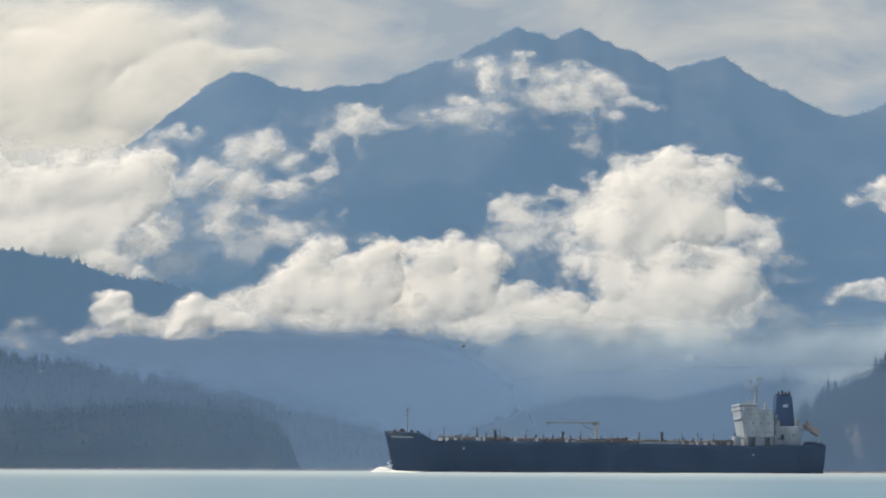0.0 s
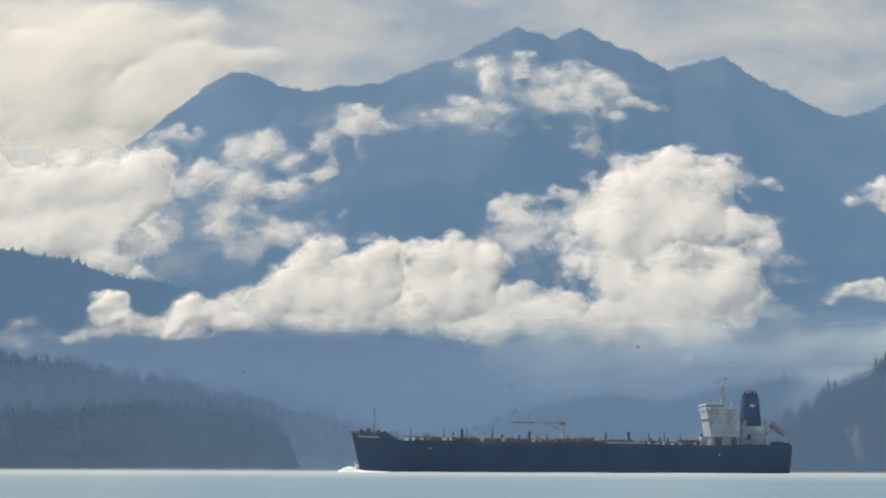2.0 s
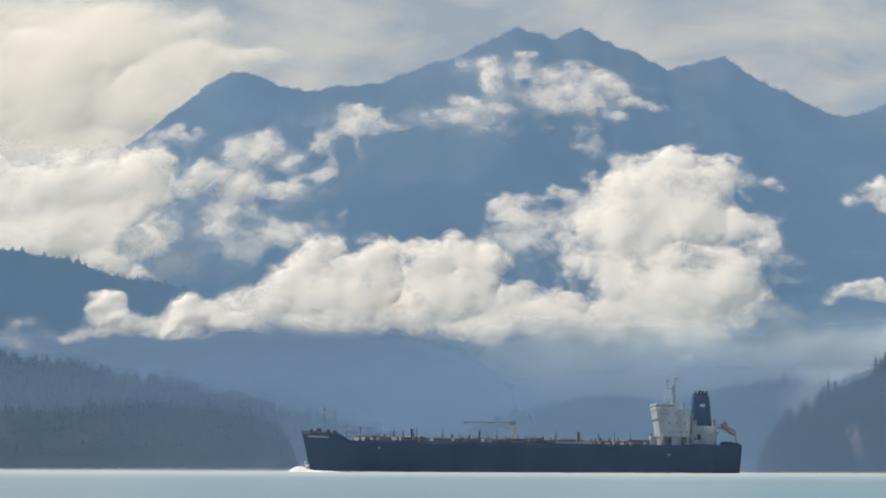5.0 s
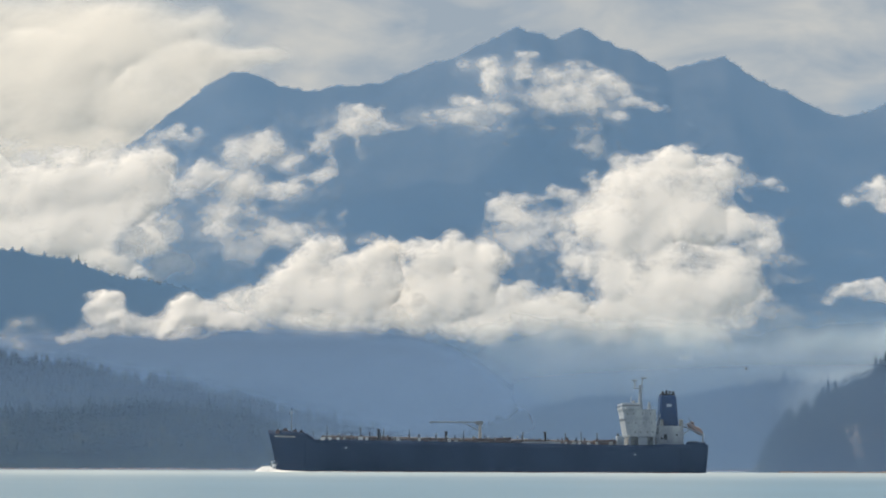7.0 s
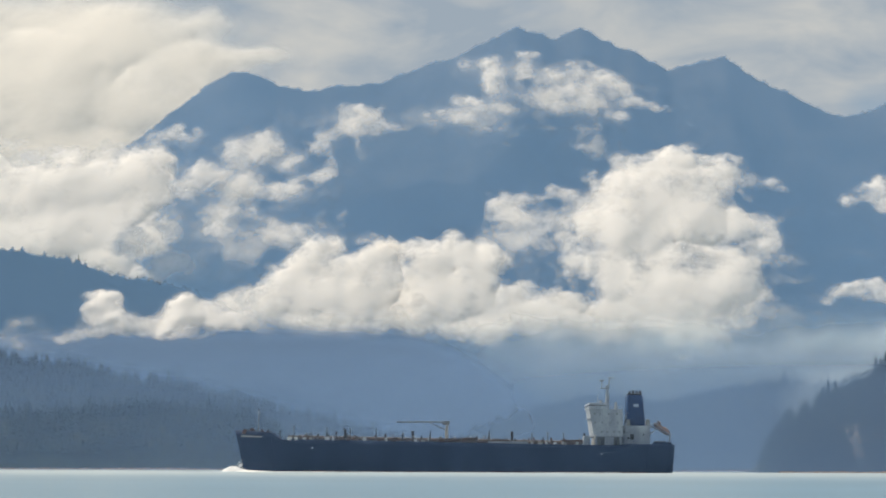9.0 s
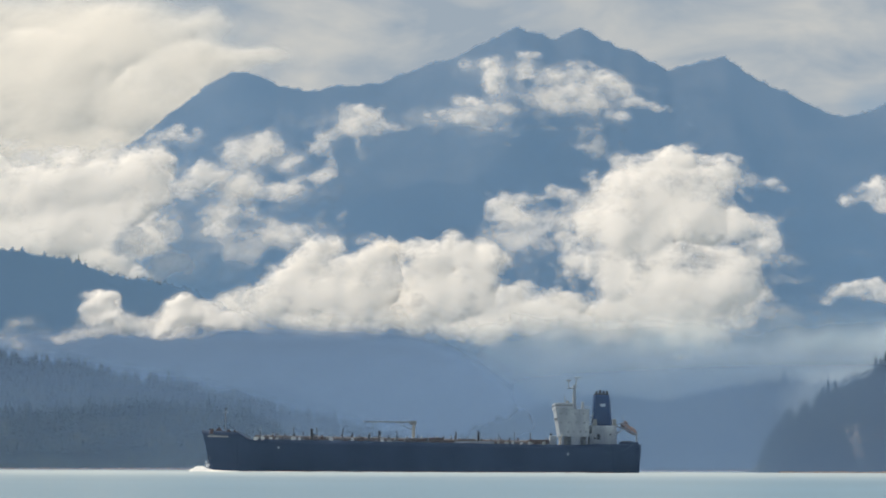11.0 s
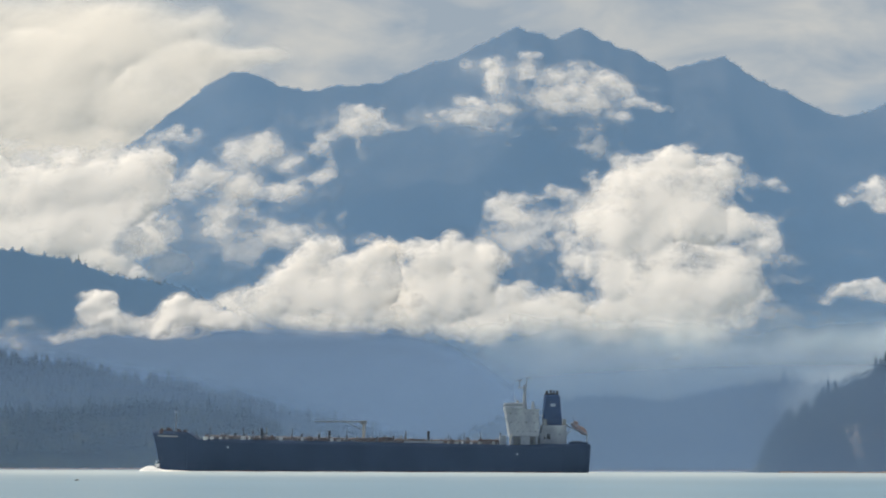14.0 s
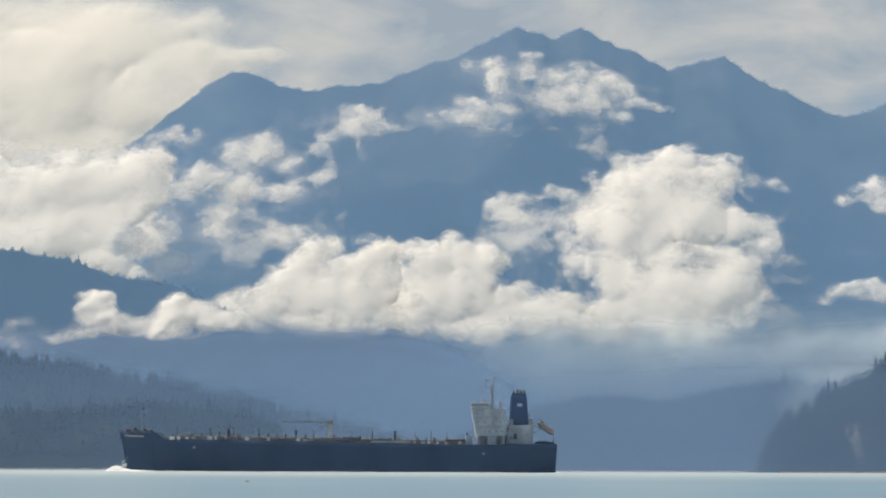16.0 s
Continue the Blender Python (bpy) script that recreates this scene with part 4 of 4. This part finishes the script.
    for z, xs in ((23.9, (57.2, 59.6, 63.2, 66.4)), (20.3, (57.4, 60.4, 63.6, 66.9)), (16.6, (60.2, 62.4, 65.2, 67.4))):
        for x in xs:
            pane = part("window", box(x - 0.3, x + 0.3, -12.05, -11.9, z - 0.32, z + 0.32), M_PANE, house)
            part("window_frame", box(x - 0.44, x + 0.44, -12.03, -11.95, z - 0.5, z - 0.4), M_WHITE, pane)
    # thin dark panels on the wall stand in for shade inside the doorways
    part("doorway", box(60.0, 61.3, -9.68, -9.5, 11.0, 13.2), M_PANE, house, "flat dark panel for the shade in a doorway")
    part("doorway", box(65.6, 66.6, -9.68, -9.5, 11.0, 13.2), M_PANE, house, "flat dark panel for the shade in a doorway")
    part("deckhouse", box(52.8, 55.4, -12.5, -5.0, 10.8, 15.0, bevel=0.12), M_WHITE, ship, "small white deckhouse")
    part("fire_monitor", rod((53.2, -10.5, 15.0), (53.2, -10.5, 16.0), 0.45), M_BLACK, ship)
    part("foam_monitor", rod((57.2, -12.4, 13.7), (57.8, -12.4, 15.6), 0.22), M_CREAM, ship)
    # radar mast
    radar = part("radar_mast", rod((63.4, 0, 25.6), (63.4, 0, 36.0), 0.95, 0.55, seg=12), M_WHITE, ship, "white radar mast with scanners")
    part("mast_platform", box(60.6, 64.4, -1.2, 1.2, 34.6, 34.95, bevel=0.05), M_WHITE, radar)
    part("mast_pole", rod((61.2, 0, 34.9), (61.2, 0, 37.9), 0.22), M_WHITE, radar)
    part("mast_pole", rod((64.0, 0, 34.9), (64.4, 0, 39.0), 0.26), M_WHITE, radar)
    part("scanner", box(60.0, 62.2, -0.3, 0.3, 37.7, 38.1, bevel=0.08), M_GREY, radar)
    part("scanner", box(63.6, 66.2, -0.3, 0.3, 38.8, 39.2, bevel=0.08), M_GREY, radar)
    part("antenna", rod((59.2, -4, 28.4), (59.2, -4, 31.6), 0.14), M_WHITE, ship)
    part("satellite_dome", rod((60.4, -3, 28.4), (60.4, -3, 29.6), 0.7, 0.45), M_GREY, ship)
    part("satellite_dome", rod((66.6, -5, 25.7), (66.6, -5, 29.0), 0.8, 0.5), M_WHITE, ship)
    # engine casing and funnel
    casing = bmesh.new()
    add_box(casing, 70.0, 80.2, -8.5, 8.5, 10.8, 19.2, bevel=0.12)
    add_box(casing, 69.0, 72.0, -9.5, 9.5, 10.8, 16.0, bevel=0.1)
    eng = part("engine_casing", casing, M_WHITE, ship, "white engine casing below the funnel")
    for x, z, w, h in ((72.8, 14.6, 1.4, 2.2), (71.2, 14.0, 0.7, 0.9), (77.5, 15.5, 0.6, 0.6)):
        part("vent_opening", box(x - w / 2, x + w / 2, -9.58 if x < 72 else -8.58, -8.4, z - h / 2, z + h / 2), M_GLASS, eng)
    part("ledge", box(69.6, 80.8, -9.0, 9.0, 16.4, 16.6), M_WHITE, eng)
    for x0 in (70.6, 78.6):
        part("corner_locker", box(x0, x0 + 1.5, -8.0, -6.0, 19.2, 21.8, bevel=0.1), M_GREY, eng)
    part("gangway", box(66.0, 70.2, -9.0, -8.2, 19.0, 19.5), M_WHITE, ship, "white gangway to the casing")
    fb = box(70.9, 79.0, -5.0, 5.0, 19.0, 32.0, bevel=0.9)
    for v in fb.verts:
        f = (v.co.z - 19) / 13
        v.co.x = 74.7 + (v.co.x - 74.95) * (1 - 0.2 * f) - 0.2 * f
        v.co.y *= 1 - 0.15 * f
    funnel = part("funnel", fb, M_FUNNEL, ship, "tall tapering blue funnel with a small pale emblem")
    part("emblem", box(73.8, 75.9, -4.72, -4.4, 27.0, 28.2, bevel=0.05), M_EMBLEM, funnel, "pale plain emblem")
    part("funnel_cap", box(71.6, 77.3, -4.0, 4.0, 31.9, 32.5, bevel=0.2), M_BLACK, funnel)
    for x, h in ((72.4, 1.0), (73.9, 1.5), (75.3, 1.2), (76.7, 1.1)):
        part("exhaust_pipe", rod((x, -2.0, 32.3), (x + 0.15, -2.0, 32.5 + h), 0.48, 0.45), M_BLACK, funnel)
    # stern gear
    ramp = bmesh.new()
    for yy in (-3.4, -0.6):
        add_rod(ramp, (80.0, yy, 19.6), (89.2, yy, 15.4), 0.2)
        add_rod(ramp, (88.6, yy, 11.2), (89.0, yy, 16.2), 0.2)
        add_rod(ramp, (80.5, yy, 15.5), (84.5, yy, 19.0), 0.15)
        add_rod(ramp, (80.2, yy, 19.7), (84.8, yy, 20.4), 0.14)
    part("lifeboat_ramp", ramp, M_WHITE, ship, "white launching ramp")
    bb = bmesh.new()
    bmesh.ops.create_uvsphere(bb, u_segments=20, v_segments=12, radius=1.0)
    for v in bb.verts:
        v.co.x = 4.0 * math.copysign(abs(v.co.x) ** 0.75, v.co.x)
        v.co.y *= 1.4
        v.co.z = v.co.z * 1.2 + (0.35 if v.co.z > 0.5 and v.co.x > 0.5 else 0)
    lifeboat = part("lifeboat", bb, M_ORANGE, ship, "orange enclosed free-fall lifeboat")
    lifeboat.matrix_basis = pose(85.6, -2.0, 18.0, 0, 36, 0)
    part("cabin", box(-3.2, -1.6, -0.9, 0.9, 0.8, 1.9, bevel=0.2), M_ORANGE, lifeboat)
    part("rub_rail", box(-3.9, 3.9, -1.46, -1.3, -0.15, 0.1, bevel=0.04), M_WHITE, lifeboat)
    part("stern_rail", box(80.8, 88.6, -13.2, -12.9, 11.3, 12.4, bevel=0.1), M_HULL, ship)
    part("mooring_winch", box(82.0, 86.8, -8, -4, 11.2, 12.9, bevel=0.5), M_BLACK, ship)
    part("flagstaff", rod((84.2, 0, 19.5), (83.2, 0, 23.0), 0.09), M_GREY, ship)
    return ship


TANKER = build_tanker()


def build_bow_wave():
    """White water thrown up at the stem and a foam line trailing aft."""
    wave = tagged(new("bow_wave"), "white foaming bow wave at the stem of the tanker", "wave")
    xs = np.linspace(0, 1, 46)
    gx, gv = np.meshgrid(xs, np.linspace(-1, 1, 15))
    crest = np.interp(gx, [0, 0.05, 0.12, 0.24, 0.32, 0.45, 0.75, 1], [0.05, 1.1, 1.9, 2.0, 1.4, 0.7, 0.4, 0.1])
    px = -95.5 + 25 * gx
    lump = 0.6 + 0.8 * fbm(gx * 14, gv * 3 + 5, 4)
    pz = crest * (1 - np.abs(gv) ** 1.6) * lump - 0.15
    py = -1.0 - np.clip(gx - 0.35, 0, 1) * 17 + gv * (1.5 + 3.0 * gx)
    mesh_part("crest", sheet_mesh("crest", px, py, pz, None, None, M_FOAM), wave)
    gx, gv = np.meshgrid(np.linspace(-72, 92, 200), np.linspace(-1, 1, 4))
    mesh_part("foam_line", sheet_mesh("foam_line", gx, -16.8 + 0.5 * gv, 0.06 + 0.22 * fbm(gx / 2, gv + 3, 3) * (1 - np.abs(gv)), fbm(gx / 6, gv * 0 + 1, 4) > 0.48, None, M_FOAM), wave)["kind"] = "stuff"
    spray = bmesh.new()
    rng = random.Random(3)
    for i in range(40):
        m = pose(-87.5 + rng.gauss(0, 0.6), -0.8 + rng.gauss(0, 0.5), 1.6 + abs(rng.gauss(0, 1.1)))
        bmesh.ops.create_icosphere(spray, subdivisions=1, radius=rng.uniform(0.08, 0.28), matrix=m)
    part("spray", spray, M_FOAM, wave)["kind"] = "stuff"
    return wave


BOW_WAVE = build_bow_wave()

# ---- gulls ----
M_BROWN = material("brown_plumage", (0.14, 0.11, 0.09), 0.8, 0, 0.4, 14.0)
M_PALE = material("pale_plumage", (0.46, 0.41, 0.34), 0.8, 0, 0.3, 9.0, 0, (0.8, 0.76, 0.69))
M_BEAK = material("beak_horn", (0.25, 0.18, 0.08), 0.5, 0, 0.2, 20.0)


def wing_mesh(side):
    """One wing, hinged at the origin, that reaches sideways along y."""
    verts, faces = [], []
    shape = ((0.0, 0.09, -0.11), (0.12, 0.11, -0.13), (0.28, 0.12, -0.10), (0.42, 0.08, -0.09), (0.55, 0.0, -0.1), (0.66, -0.1, -0.14))
    for y, lead, trail in shape:
        for k, z in ((0, 0.0), (0.35, 0.018), (1, 0.0), (0.35, -0.008)):
            verts.append((lead + (trail - lead) * k, side * y, z - 0.06 * max(0, y - 0.3)))
    for i in range(len(shape) - 1):
        for k in range(4):
            a, b = i * 4 + k, i * 4 + (k + 1) % 4
            faces.append((a, b, b + 4, a + 4))
    faces += [(0, 3, 2, 1), tuple(len(verts) - 4 + k for k in range(4))]
    me = bpy.data.meshes.new("wing")
    me.from_pydata(verts, [], faces)
    me.polygons.foreach_set("use_smooth", np.ones(len(me.polygons), bool))
    return me


def build_gull(label, size=1.0, plumage=None):
    gull = tagged(new("gull"), label, "bird", "gulls in flight")
    bb = bmesh.new()
    bmesh.ops.create_uvsphere(bb, u_segments=16, v_segments=10, radius=1.0)
    for v in bb.verts:
        taper = 1 - 0.45 * max(0, -v.co.x) ** 1.5
        v.co = Vector((0.22 * v.co.x, 0.065 * v.co.y * taper, 0.07 * v.co.z * taper))
    part("body", bb, M_BROWN, gull)
    hb = bmesh.new()
    bmesh.ops.create_uvsphere(hb, u_segments=12, v_segments=8, radius=0.052, matrix=Matrix.Translation((0.225, 0, 0.02)))
    head = part("head", hb, M_PALE, gull)
    part("beak", rod((0.26, 0, 0.012), (0.325, 0, 0.0), 0.014, 0.003, seg=6), M_BEAK, head)
    tb = bmesh.new()
    add_box(tb, -0.34, -0.16, -0.05, 0.05, -0.012, 0.012, bevel=0.008)
    for v in tb.verts:
        if v.co.x < -0.3:
            v.co.y *= 1.5
    part("tail", tb, M_PALE, gull)
    wings = []
    for side in (-1, 1):
        me = wing_mesh(side)
        me.materials.append(plumage or M_PALE)
        w = mesh_part("wing", me, gull)
        w.matrix_basis = pose(0.04, side * 0.04, 0.035)
        wings.append((w, side))
    if size != 1.0:
        for o in gull.children_recursive:
            o.data.transform(Matrix.Scale(size, 4))
    return gull, wings


GULL_NEAR = build_gull("brown and white young gull in flapping flight low over the water")
GULL_FAR = build_gull("small gull flying past below the clouds", 1.0, M_BROWN)
SEABIRD = build_gull("small dark seabird skimming low over the water", 0.42, M_BROWN)
GULL_HIGH = build_gull("tiny dark gull gliding before the wooded hills", 0.8, M_BROWN)


# ---- motions ----
def flap(wings, start, period, lift, mean, step):
    """Beat both wings all through the clip."""
    for w, side in wings:
        rows = []
        for i in range(int(16.0 / step) + 1):
            a = mean + lift * math.cos(2 * math.pi * (i * step - start) / period)
            rows.append((i * step, pose(0.04, side * 0.04, 0.035, side * a, 0, 0)))
        walk(w, rows)


def motions():
    for (thing, (x, y, z)), dx, dz in CLOUDS:
        walk(thing, [(0.0, pose(x - dx * 0.5, y, z - dz * 0.5)), (16.0, pose(x + dx * 0.5, y, z + dz * 0.5))])
    for thing in (TANKER, BOW_WAVE):
        walk(thing, [(0.0, pose(66.0, 909, 0)), (16.0, pose(-43.1, 909, 0))])
    gull, wings = GULL_NEAR
    rows = [(0.0, pose(-160, 42, 2.1)), (14.0, pose(-16.9, 42, 2.1))]
    for i in range(11):
        t = 14.5 + 0.15 * i
        rows.append((t, pose(-2.98 + 13.88 * (t - 15.0), 42, 2.09 + 0.045 * math.cos(2 * math.pi * (t - 15.16) / 0.335), 0, -3, 0)))
    walk(gull, rows)
    flap(wings, 15.15, 0.335, 26, 8, 0.05)
    gull, wings = GULL_FAR
    far = ((0.0, 820), (0.8, 917), (1.2, 974), (1.6, 1049), (2.0, 1129), (2.4, 1221), (2.8, 1323), (3.0, 1378), (3.5, 1522), (4.2, 1730), (16.0, 5400))
    walk(gull, [(t, pose((p - 784) * 220 / 3890, 220, 13.4)) for t, p in far])
    flap(wings, 0.1, 0.4, 30, 10, 0.1)
    gull, wings = GULL_HIGH
    walk(gull, [(0.0, pose(-54.7, 300, 14.3)), (3.5, pose(-6.6, 300, 14.2)), (7.0, pose(41.4, 300, 14.9)), (16.0, pose(165, 300, 16))])
    flap(wings, 0.2, 0.45, 25, 8, 0.1)
    bird, wings = SEABIRD
    walk(bird, [(0.0, pose(-84.8, 120, 0.5)), (15.2, pose(-14.3, 120, 0.5)), (16.0, pose(-10.6, 120, 0.48))])
    flap(wings, 0.1, 0.35, 25, 8, 0.1)


motions()
